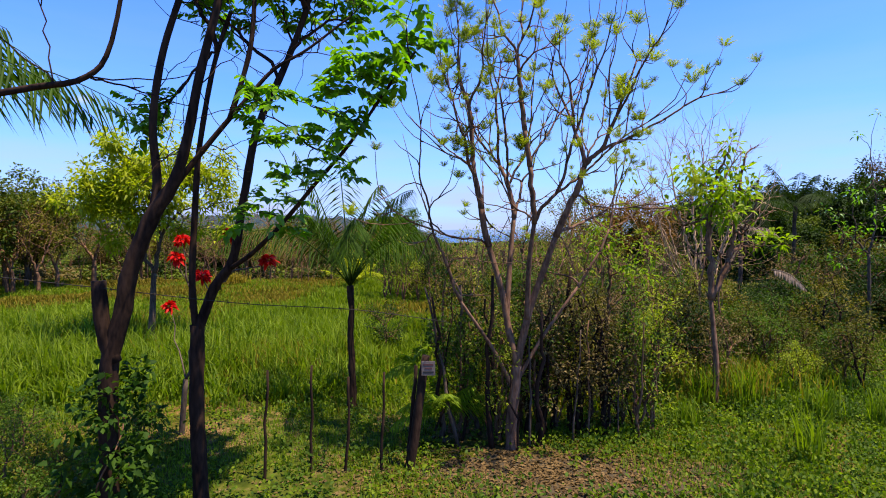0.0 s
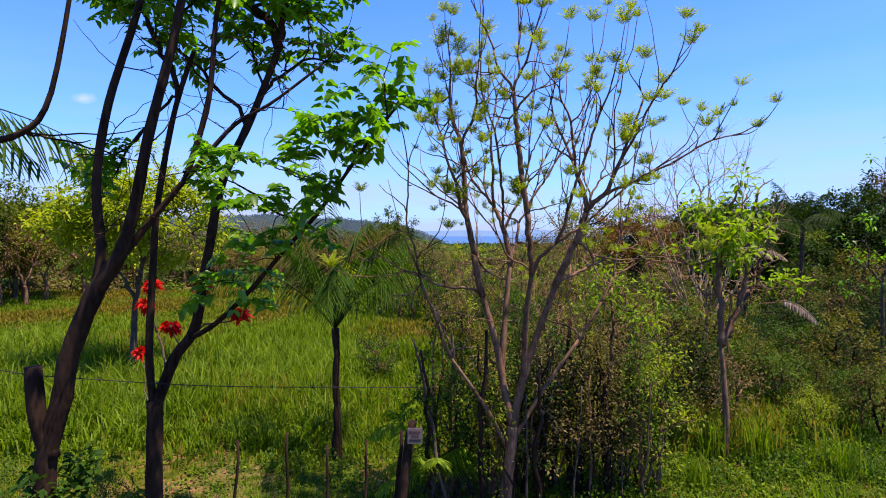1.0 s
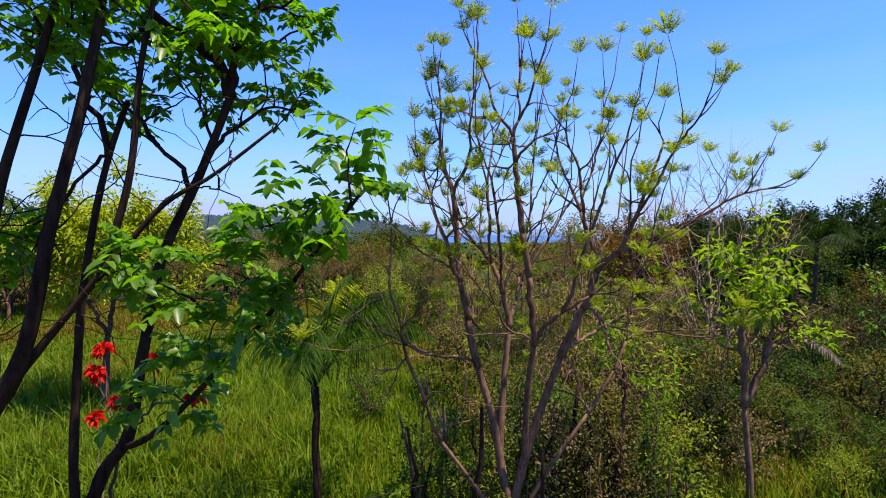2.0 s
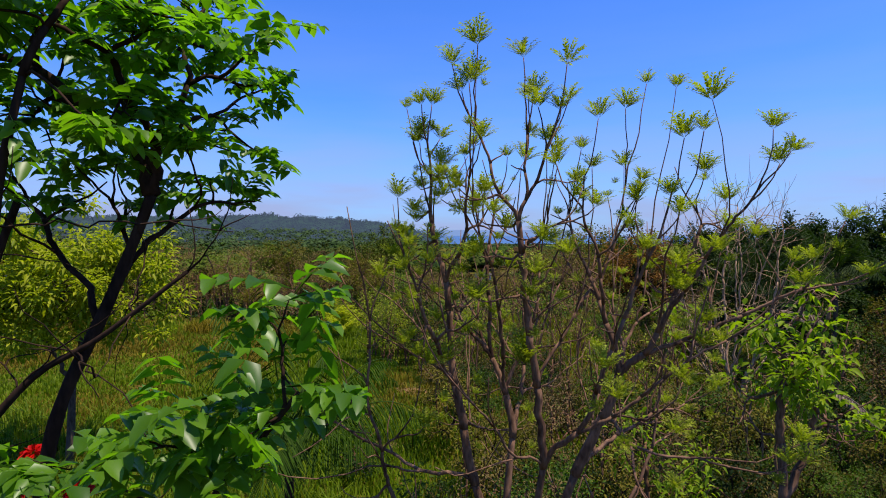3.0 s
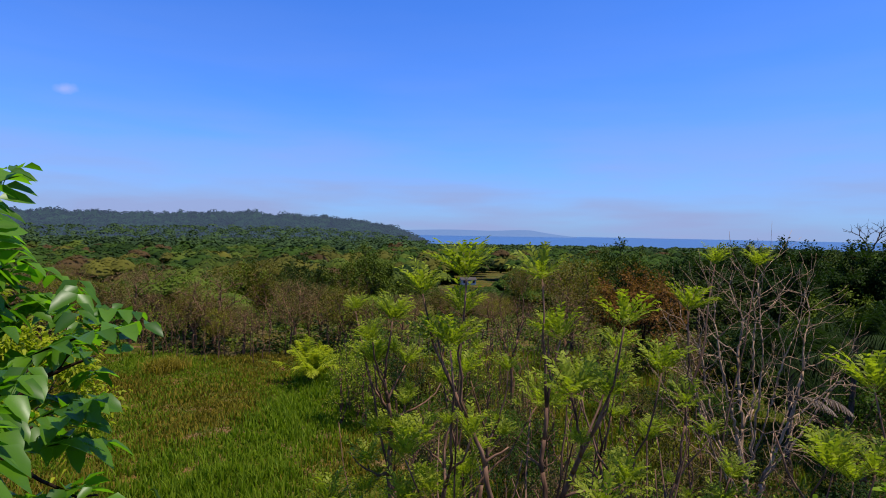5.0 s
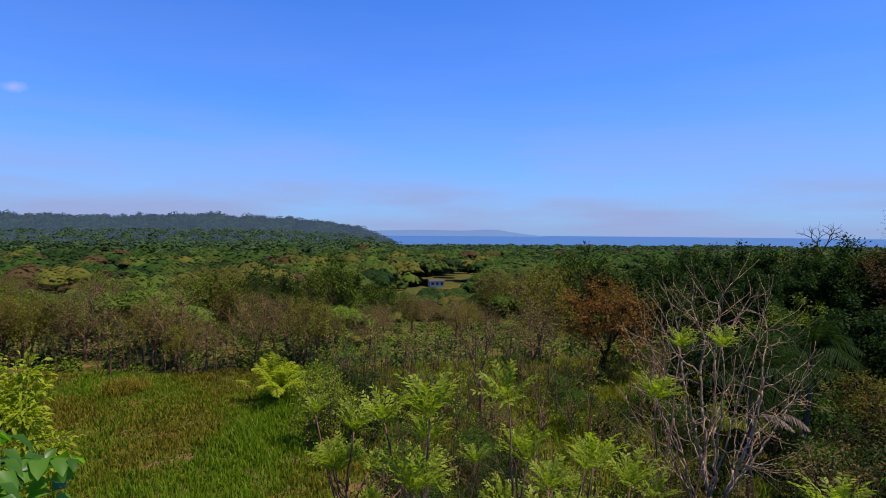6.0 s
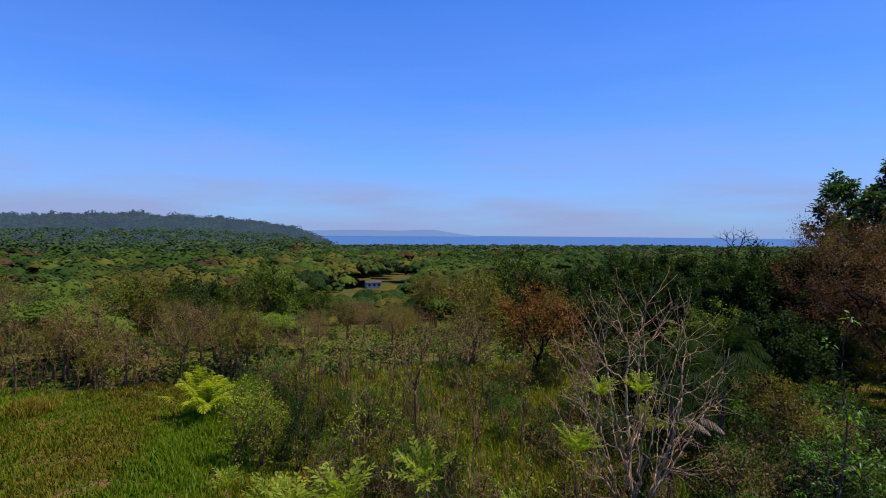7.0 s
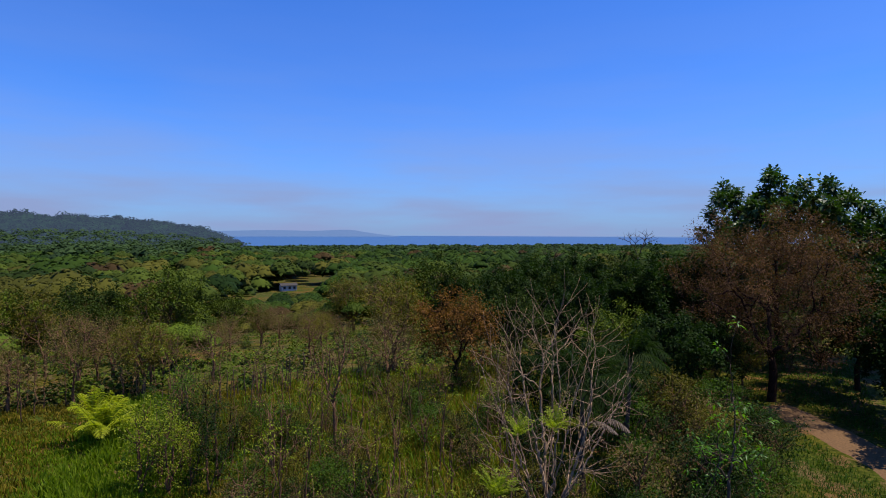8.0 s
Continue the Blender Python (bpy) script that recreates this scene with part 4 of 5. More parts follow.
rng = np.random.default_rng(60)
make_young_tree(lift(5.2, 10.1), "slim pale-stemmed tree with drooping lime-green leaves", [(0, 0, -0.1), (0.02, 0, 0.7), (-0.03, 0, 1.3), (-0.1, 0, 2.0)],
                np.concatenate([tip_dome(rng, 24, (0.0, 0, 3.9), (0.75, 0.7, 0.9), 0.4, -0.9), [(1.0, 0, 3.15), (1.15, -0.1, 3.05), (0.7, 0.0, 3.1), (-0.75, 0.1, 3.7), (0.2, 0, 4.9)]]), LEAF_LIME, BARK_TUFT, 61, per_tip=30, size=0.15, spread=0.28, r_tip=0.008,
                bare=np.concatenate([tip_dome(rng, 50, (0.1, 0.1, 3.3), (1.1, 0.9, 1.1), 0.6, -0.9), tip_dome(rng, 16, (0.5, 0.2, 4.5), (0.6, 0.5, 0.7), 0.4, -0.3)]))
make_young_tree(lift(-8.0, 15.4), "round yellow-green tree beyond the fence", [(0, 0, -0.1), (0.1, 0, 1.4), (0.15, 0, 2.2)],
                tip_dome(rng, 110, (0.1, 0, 4.4), (2.4, 1.7, 2.0), 0.35, -0.8), LEAF_YELLOW, BARK_GREY, 62, per_tip=130, spread=0.4, size=0.14)
make_young_tree(lift(2.9, 9.6), "thin lime-leaved tree rising from the hedge", [(0, 0, -0.1), (0.05, 0, 1.0), (0.1, 0, 2.0)],
                np.concatenate([tip_dome(rng, 16, (0.35, 0, 3.0), (0.8, 0.6, 0.8), 0.4, -0.7), [(0.4, 0, 4.9), (0.45, 0.1, 4.5)]]), LEAF_LIME, BARK_TAN, 63, per_tip=26, size=0.1, spread=0.26)
make_young_tree(lift(12.4, 15.4), "spindly sapling with bright leaves on its lower limbs", [(0, 0, -0.1), (0.05, 0, 1.2), (0.0, 0, 2.6)],
                np.concatenate([tip_dome(rng, 30, (0.0, 0, 3.2), (1.5, 1.2, 1.6), 0.4, -0.8), [(0.2, 0, 6.6), (-0.3, 0.1, 6.0)]]), LEAF_FRESH, BARK_GREY, 64, per_tip=10, size=0.13)


def make_dead_tree():
    rng = np.random.default_rng(71)
    ob = thing("dead_tree", Matrix.Translation(lift(8.75, 18.0)) @ Matrix.Scale(1.1, 4), "leafless bleached tree with a fan of many thin branches", "tree")
    tips = tip_dome(rng, 540, (0.1, 0, 4.1), (2.5, 2.1, 3.2), 0.5, -0.85)
    tips[:, 2] = np.maximum(tips[:, 2], 1.5 + 0.3 * rng.random(len(tips)))
    t = Tubes().add(spline([(0, 0, -0.1), (0.02, 0, 0.35), (0, 0, 0.7)], 6), np.linspace(0.2, 0.15, 6), 9)
    stems = [np.array((0.06 * math.cos(a) + 0.4 * w * math.cos(a), 0.35 * w * math.sin(a), 1.7 - 0.4 * w)) for a, w in ((0.2, 0.9), (1.4, 0.6), (2.4, 0.8), (3.3, 1.0), (4.2, 0.5), (5.2, 0.7), (0.0, 0.1))]
    near = np.argmax(unit(tips - [0, 0, 0.7]) @ unit(np.array(stems) - [0, 0, 0.7]).T + rng.normal(0, 0.03, (len(tips), 7)), axis=1)
    for i, s in enumerate(stems):
        t.add(bend(rng, (0, 0, 0.5), s, 0, 0.05, 8), np.linspace(0.066, 0.042, 8), 8)
        limbs = []
        branch_out(rng, t, s, tips[near == i], 0.004, 0.3, 5, 0.0, 0.022, 0.46, split=limbs)
        for q in limbs:
            if q.n:
                part("limb", q.mesh("limb", BARK_PALE), ob)
    part("trunk", t.mesh("dead_trunk", BARK_PALE), ob)
    tips = tip_dome(rng, 40, (0, 0, 4.2), (1.5, 1.3, 1.5), 0.5, -0.6)
    meshes = broadleaf("bare_tree", rng, [(0, 0, -0.1), (0.05, 0, 1.2), (0, 0, 2.2)], tips, 3, 0.2, 0.08, LEAF_BROWN, BARK_TAN, 0.008, apart=True)
    plant("bare_tree", lift(4.3, 26.5), meshes, "bare purple-brown tree standing in dry grass", "tree")
    tips = tip_dome(rng, 70, (0, 0, 10.0), (2.6, 2.5, 1.3), 0.5, -0.3)
    meshes = broadleaf("bare_tree", rng, [(0, 0, -0.1), (0.1, 0, 5), (0, 0, 7.8)], tips, 0, 0, 0, None, BARK_GREY, 0.012)
    plant("bare_tree", lift(46, 58), meshes, "tall bare tree standing over the woods", "tree")
    plant("bare_tree", lift(39, 66), meshes, "tall bare tree standing over the woods", "tree", scale=0.9, turn=70)
    for x, y, z, turn, ln in ((10.1, 18.1, 3.55, -10, 0.9), (10.9, 18.4, 3.45, -35, 0.7), (9.0, 14.5, 2.3, -70, 1.0)):
        rib, ch = frond(rng, ln, 0.15, 0.6, leaflet=0.22, width=0.03, hang=0.9)
        f = thing("dead_frond", pose(x, y, z, 0, 0, turn), "bleached dead palm frond caught in the branches", "frond")
        part("blade", np_mesh("dead_blade", [ch], FROND_DRY), f)
        part("rib", Tubes().add(rib, np.linspace(0.014, 0.005, len(rib)), 5).mesh("dead_rib", FROND_DRY), f)


make_dead_tree()

# ---------------------------------------------------------------- fence


def make_fence():
    rng = np.random.default_rng(81)
    for px, d, top in ((-2.45, 7.35, 1.5), (-1.85, 7.6, 1.5), (-1.35, 7.55, 1.35), (-0.88, 7.6, 1.4)):
        ob = thing("fence_stake", lift(px, d), "thin weathered wooden fence stake", "stake", "fence stakes")
        part("stick", Tubes().add(bend(rng, (0, 0, -0.2), (rng.normal(0, 0.05) + 0.05, 0, top), 0, 0.01, 8), np.linspace(0.024, 0.016, 8), 7).mesh("stick", BARK_DARK), ob)
    post = thing("fence_post", lift(-0.5, 7.65), "dark leaning wooden fence post carrying a small sign", "post")
    part("pole", Tubes().add(bend(rng, (0, 0, -0.2), (0.27, 0, 1.62), 0, 0.008, 10), np.linspace(0.075, 0.06, 10), 10).mesh("pole", BARK_DARK), post)
    part("prop", Tubes().add(bend(rng, (-0.02, 0.12, -0.2), (0.12, 0.12, 1.45), 0, 0.008, 8), np.linspace(0.03, 0.025, 8), 8).mesh("prop", BARK_DARK), post)
    sign = thing("sign", pose(-0.2, 7.56, 1.48, 0, 0, 0), "small white board with red and dark marks", "sign")
    bm = bmesh.new()
    bmesh.ops.create_cube(bm, size=1)
    bmesh.ops.scale(bm, vec=(0.19, 0.012, 0.2), verts=bm.verts)
    bmesh.ops.bevel(bm, geom=bm.edges[:], offset=0.003, segments=1)
    me = bpy.data.meshes.new("board")
    bm.to_mesh(me)
    me.materials.append(BOARD)
    part("board", me, sign)
    for z, w, m in ((0.05, 0.14, RED_INK), (0.0, 0.1, RED_INK), (-0.055, 0.15, DARKNESS)):
        bm = bmesh.new()
        bmesh.ops.create_cube(bm, size=1)
        bmesh.ops.scale(bm, vec=(w, 0.003, 0.026), verts=bm.verts)
        bmesh.ops.translate(bm, vec=(0, -0.0075, z), verts=bm.verts)
        me = bpy.data.meshes.new("bar")
        bm.to_mesh(me)
        me.materials.append(m)
        part("bar", me, sign)
    # barbed wire from the stub to the hedge, and on to the other side
    wire = thing("barbed_wire", (0, 0, 0), "rusty barbed wire strung between trunks and fence", "wire")
    t = Tubes()
    c = np.concatenate([spline([(-7.6, 6.2, 3.3), (-5.2, 5.8, 3.0), (-3.44, 5.37, 2.86)], 40), spline([(-3.44, 5.37, 2.86), (-2.2, 5.8, 2.64), (-0.98, 6.2, 2.5), (0.08, 7.4, 2.15)], 60)[1:]])
    t.add(c, np.full(len(c), 0.0045), 4)
    for p in c[::3]:
        for s in (-1, 1):
            d = np.array((0.012 * s, 0.01, 0.02))
            t.add([p - d, p, p + d], [0.002, 0.003, 0.002], 3)
    part("strand", t.mesh("strand", WIRE), wire)
    # stems of the living fence
    for i in range(19):
        x = -0.2 + i * 0.195 + rng.normal(0, 0.06)
        y = 8.35 + rng.normal(0, 0.25) + 0.07 * i
        ob = thing("fence_sapling", lift(x, y), "dark upright sapling in the living fence", "sapling", "living fence saplings")
        h = rng.uniform(1.3, 2.9)
        a = Tubes().add(bend(rng, (0, 0, -0.1), (rng.normal(0, 0.3), rng.normal(0, 0.2), h), 0, 0.05, 9), np.linspace(0.048, 0.022, 9) * rng.uniform(0.4, 1.25), 7)
        part("stem", a.mesh("stem", (BARK_DARK, BARK_DARK, BARK_GREY)[rng.integers(3)]), ob)


make_fence()


def shrub_meshes(seed, r, h, leaf, bark, tips=34, per_tip=26, size=0.075, spread=0.2, slim=0.5, rich=True):
    rng = np.random.default_rng(seed)
    pts = tip_dome(rng, tips, (0, 0, h * 0.52), (r, r, h * 0.5), 0.45, -0.85)
    return broadleaf("shrub", rng, [(0, 0, -0.1), (0, 0, 0.05), (0, 0, 0.12)], pts, per_tip, spread, size, leaf, bark, 0.006, slim, rich, 0.4)


SCRUB = [shrub_meshes(91 + i, 0.75, 1.7, (LEAF_SCRUB, LEAF_OLIVE, LEAF_BROWN, LEAF_TUFT, LEAF_DARK)[i], (BARK_TAN, BARK_DARK)[i % 2], 44, 18 if i == 2 else 36, 0.064, 0.22) for i in range(5)]


LEGGY = [shrub_meshes(191 + i, 0.55, 2.6, (LEAF_SCRUB, LEAF_OLIVE, LEAF_TUFT, LEAF_BROWN, LEAF_DARK)[i], (BARK_TAN, BARK_DARK)[i % 2], 50, 26, 0.062, 0.22) for i in range(5)]


def make_hedge():
    rng = np.random.default_rng(97)
    for i in range(18):
        x, y = 0.2 + i * 0.19 + rng.normal(0, 0.1), 8.75 + abs(rng.normal(0, 0.4))
        k = rng.choice([0, 0, 1, 0, 0, 3, 2])
        plant("hedge_shrub", lift(x, y, 0.0), LEGGY[k], "leggy shrub growing in the living fence", "shrub", "hedge shrubs", rng.uniform(0.75, 1.15), rng.uniform(0, 360))
    poles = []
    for i in range(4):
        c = bend(rng, (0, 0, -0.1), (rng.normal(0, 0.15), rng.normal(0, 0.1), rng.uniform(1.7, 2.5)), 0, 0.015, 9)
        poles.append((Tubes().add(c, np.linspace(0.022, 0.01, 9), 7).mesh("stem", (BARK_TAN, BARK_GREY)[i % 2]), None))
    for i in range(7):
        x = 1.0 + 2.5 * i / 7 + rng.normal(0, 0.1)
        plant("fence_sapling", lift(x, 8.7 + rng.normal(0, 0.2)), poles[i % 4], "thin upright stem of the living fence", "sapling", "stems of the living fence", rng.uniform(0.7, 1.2), rng.uniform(0, 360))


make_hedge()


def make_scrub():
    """Bushes over the rough ground right of the field and behind the hedge."""
    rng = np.random.default_rng(101)
    spots = []
    for _ in range(64):                 # thicket to the right
        y = rng.uniform(10.5, 17)
        spots.append((rng.uniform(4.6, 15), y, rng.choice([0, 0, 0, 1, 3, 0] if y < 13.5 else [0, 4, 0, 1, 4]), rng.uniform(0.5, 0.9) if y < 13.5 else rng.uniform(0.8, 1.4)))
    for _ in range(150):                 # between the hedge and the woods
        y = rng.uniform(11, 34)
        spots.append((rng.uniform(0.3, 3 + 0.4 * y), y, rng.choice([0, 1, 1, 2, 2, 4, 4]), rng.uniform(0.6, 1.25)))
    for _ in range(9):                  # left of the leaning tree
        spots.append((rng.uniform(-7.5, -4.2), rng.uniform(5.6, 9), rng.choice([0, 0, 1]), rng.uniform(0.4, 0.6)))
    for x, y, k, s in spots:
        plant("shrub", lift(x, y), SCRUB[k], "low green shrub on rough ground", "shrub", "shrubs on the rough ground", s, rng.uniform(0, 360))
    for i in range(13):
        a = i * 2.4
        d = 0.5 * math.sqrt(i)
        plant("shrub", lift(-0.8 + d * math.cos(a), 27 + 1.3 * d * math.sin(a)), LEGGY[(4, 0, 2, 1, 0)[i % 5]], "leggy green shrub at the edge of the field", "shrub", "shrubs at the edge of the field", rng.uniform(0.9, 1.5), rng.uniform(0, 360))
    # dark-leaved copy: the shade this shrub stands in is put into its colour
    plant("shrub", lift(-1.4, 15.2), SCRUB[4], "dark rounded shrub standing in the field grass", "shrub", "", 0.9, 60)
    vine = thing("climber", lift(-3.42, 5.45), "dark-leaved climber wrapped round the leaning trunk", "climber")
    turn, up = rng.uniform(0, 2 * math.pi, 90), rng.uniform(0.25, 2.0, 90) ** 1.0
    out = 0.14 + 0.3 * rng.random(90) * np.clip(1.7 - 0.55 * up, 0.3, 1)
    spots = np.stack([0.03 * up + out * np.cos(turn), out * np.sin(turn), up], 1)
    tagged(part("leafage", np_mesh("leafage", [clump(rng, q, 16, 0.14, 0.085, 0.7, 0.3, True, 0.1) for q in spots], LEAF_PALM), vine), kind="stuff")
    coil = np.linspace(0, 1, 40)
    part("stem", Tubes().add(np.stack([0.05 * coil + 0.12 * np.cos(9 * coil), 0.12 * np.sin(9 * coil), 2.1 * coil - 0.05], 1), np.linspace(0.014, 0.006, 40), 5).mesh("vine_stem", BARK_TAN), vine)


make_scrub()

# ---------------------------------------------------------------- woods


def wood_tree(seed, h, r, flat, leaf, bark, tips, per_tip, size, crown_low=0.2, spread=0.5, r_tip=0.011):
    rng = np.random.default_rng(seed)
    mid_z = h * (crown_low + 1) / 2
    pts = tip_dome(rng, tips, (0, 0, mid_z), (r, r, (1 - crown_low) * h / 2), 0.4, -0.9)
    pts[:, 2] = np.where(pts[:, 2] > mid_z, mid_z + (pts[:, 2] - mid_z) * flat, pts[:, 2])
    return broadleaf("tree", rng, [(0, 0, -0.3), (0.1, 0, h * 0.15), (0, 0.05, h * max(crown_low, 0.22))], pts, per_tip, spread, size, leaf, bark, r_tip, 0.6, False, 0.42, sides=5)


def umbrella_tree(seed, h, r, leaf, bark, pads=9, size=0.15):
    """A spreading tree: flat pads of fine leaf on bare arching limbs."""
    rng = np.random.default_rng(seed)
    pts, crown = [], []
    for i in range(pads):
        a, d = i * 2.4 + rng.uniform(-0.4, 0.4), r * (0.72 * math.sqrt(i / pads) + rng.uniform(0, 0.12))
        c = np.array((d * math.cos(a), d * math.sin(a), h * (0.95 - 0.42 * (d / r) ** 2) + rng.normal(0, 0.25)))
        w = r * rng.uniform(0.3, 0.46)
        n = 11
        q = np.sqrt(rng.random(n)) * w
        b = rng.uniform(0, 2 * math.pi, n)
        pts.append(c + np.stack([q * np.cos(b), q * np.sin(b), -0.28 * w * (q / w) ** 2 - 0.1], 1))
        m = 520
        q = np.sqrt(rng.random(m)) * w * rng.uniform(0.8, 1.1, m)
        b = rng.uniform(0, 2 * math.pi, m)
        p = c + np.stack([q * np.cos(b), q * np.sin(b), 0.08 * w - 0.62 * w * (q / w) ** 2 - 0.16 * w * rng.random(m) ** 2], 1)
        face = np.stack([1.1 * np.cos(b) * q / w, 1.1 * np.sin(b) * q / w, np.ones(m)], 1) + rng.normal(0, 0.4, (m, 3))
        s = size * rng.uniform(0.7, 1.4, m)
        crown.append(pad(rng, c, w * 0.9, 0.65))
        crown.append(leaves(p, np.cross(face, sphere_dirs(rng, m)), face, s * 1.3, s * 0.8, 0.1, 0.1, False))
    pts = np.concatenate(pts)
    t = Tubes().add(spline([(0, 0, -0.3), (0.12, 0, h * 0.2), (0, 0.05, h * 0.4)], 9), np.linspace(0.24, 0.17, 9), 8)
    branch_out(rng, t, (0, 0.05, h * 0.4), pts, 0.018, 0.4, 5)
    return t.mesh("trunk", bark), np_mesh("crown", crown, leaf)


WOOD = [wood_tree(121, 7, 3.2, 0.9, LEAF_WOOD, BARK_GREY, 90, 70, 0.2), umbrella_tree(122, 5.0, 4.6, LEAF_WOOD, BARK_GREY, 11),
        wood_tree(123, 5.5, 2.4, 1.0, LEAF_OLIVE, BARK_TAN, 80, 34, 0.15, 0.28), wood_tree(124, 8, 3.4, 0.9, LEAF_DARK, BARK_DARK, 110, 80, 0.22, 0.08),
        wood_tree(125, 6, 2.6, 0.9, LEAF_BROWN, BARK_TAN, 150, 18, 0.1, 0.26), umbrella_tree(126, 4.6, 4.0, LEAF_LIGHT, BARK_GREY, 9),
        wood_tree(127, 5.5, 2.0, 1.0, LEAF_OLIVE, BARK_TAN, 100, 13, 0.11, 0.24, 0.4, 0.009), wood_tree(128, 6.2, 2.7, 0.8, LEAF_RUST, BARK_DARK, 120, 56, 0.14, 0.15)]
BROWN_BIG = wood_tree(129, 9.6, 4.6, 0.95, LEAF_WITHERED, BARK_DARK, 340, 125, 0.085, 0.12, 0.62, 0.009)
BIG_LEAF = wood_tree(130, 12.5, 5.0, 0.9, LEAF_BROAD, BARK_DARK, 200, 110, 0.3, 0.3, 0.5, 0.012)
WORDS = ["broad green tree in the woodland", "flat-topped green tree in the woodland", "small olive-green woodland tree", "dense dark green broad-leaved tree", "dry tree with brown leaves and twigs",
         "light green spreading tree", "thin sparse tree with tan twigs", "tree with rust-brown leaves"]


def open_land(x, y):
    """A far pasture, and the gap in the low woods through which the house shows."""
    return (95 < y < 109 and -5 < x < 15) or (42 < y < 224 and abs(x - 0.6 - 0.0948 * (y - 5)) < 4 + 0.02 * max(y - 60, 0))


def make_woods():
    rng = np.random.default_rng(131)
    # trees at (27.5, 16.5) and (27, 12) are unseen, added to shade the track
    spots = [(12.4, 33.6, 7, 0.98), (22.4, 62.6, 0, 1.35), (30, 48, 0, 1.1), (35, 46, 0, 1.15), (26, 53, 1, 1.15), (39, 52, 0, 1.2), (23, 49, 0, 1.0), (44, 50, 1, 1.2), (31, 56, 0, 1.2), (21.5, 31, 0, 0.72), (15.5, 24.5, 3, 0.6),
             (14.0, 27.0, 3, 0.55), (8.6, 34, 4, 0.8), (10, 38, 2, 1.1), (17, 36, 0, 0.85), (20.5, 25.5, 3, 0.7), (30.5, 21, 3, 0.85), (33, 25, 3, 1.0), (27.5, 16.5, 3, 1.0), (29.2, 19.8, 3, 0.9), (27, 12, 3, 1.0), (23, 26.5, 2, 0.5), (24.6, 27.3, 3, 0.6), (26.6, 27, 2, 0.6), (17.5, 22.5, 2, 0.6), (16.8, 19.5, 2, 0.5), (-2, 121, 1, 1.0), (13.6, 29, 4, 0.55)]
    plant("tree", lift(27.4, 25.9), BROWN_BIG, "large twiggy tree with withered brown leaves beside the track", "tree", "", 1.12)
    plant("tree", lift(36.2, 32.5), BIG_LEAF, "tall dark tree with large glossy leaves", "tree", "", 1.08)
    plant("tree", lift(42, 27), BIG_LEAF, "tall dark tree with large glossy leaves", "tree", "", 0.95, 140)
    for _ in range(36):                 # the line of thin trees behind the field
        x = rng.uniform(-34, 1)
        spots.append((x, 39 + rng.normal(1.5, 2.0) - 0.12 * (x + 10), rng.choice([2, 2, 6, 6, 6, 6, 4]), rng.uniform(0.5, 0.9)))
    for _ in range(24):                 # tall trees that close the field
        spots.append((rng.uniform(-37, -20), rng.uniform(28, 38), rng.choice([0, 2, 6, 4]), rng.uniform(0.8, 1.1)))
    for _ in range(20):                 # woods left of the field
        spots.append((rng.uniform(-40, -21), rng.uniform(18, 38), rng.choice([0, 2, 0, 6]), rng.uniform(0.7, 1.05)))
    for _ in range(105):
        y = rng.uniform(46, 108)
        spots.append((rng.uniform(-0.75 * y, 0.3 * y), y, rng.choice([1, 5, 0, 4, 4, 2, 2, 6, 0]), rng.uniform(0.65, 1.35)))
    for _ in range(90):
        y = rng.uniform(36, 110)
        k = rng.choice([0, 3, 1, 1, 5, 5, 2])
        spots.append((rng.uniform(0.32 * y, 1.5 * y), y, (0, 3)[k % 2] if y < 62 else k, rng.uniform(0.75, 1.15)))
    for x, y, k, s in spots:
        if (open_land(x, y) or open_land(x - 2, y) or open_land(x + 2, y)) and (x, y) != (-2, 121):
            k, s = (2, 6, 4)[k % 3], 0.5 + 0.25 * rng.random()
        plant("tree", lift(x, y), WOOD[k], WORDS[k], "tree", "woodland trees", s, rng.uniform(0, 360))
    for _ in range(120):
        y = rng.uniform(17, 36)
        x = rng.uniform(0.62 * y, 1.25 * y)
        if -4.2 < x - np.interp(y, [3, 11, 17.8, 23.5, 32], [17, 20.8, 23.8, 26.2, 28]) < 3.0:
            continue
        plant("shrub", lift(x, y), SCRUB[rng.choice([0, 4, 4, 2])], "undergrowth shrub at the foot of the woods", "shrub", "woodland undergrowth", rng.uniform(0.9, 1.8), rng.uniform(0, 360))


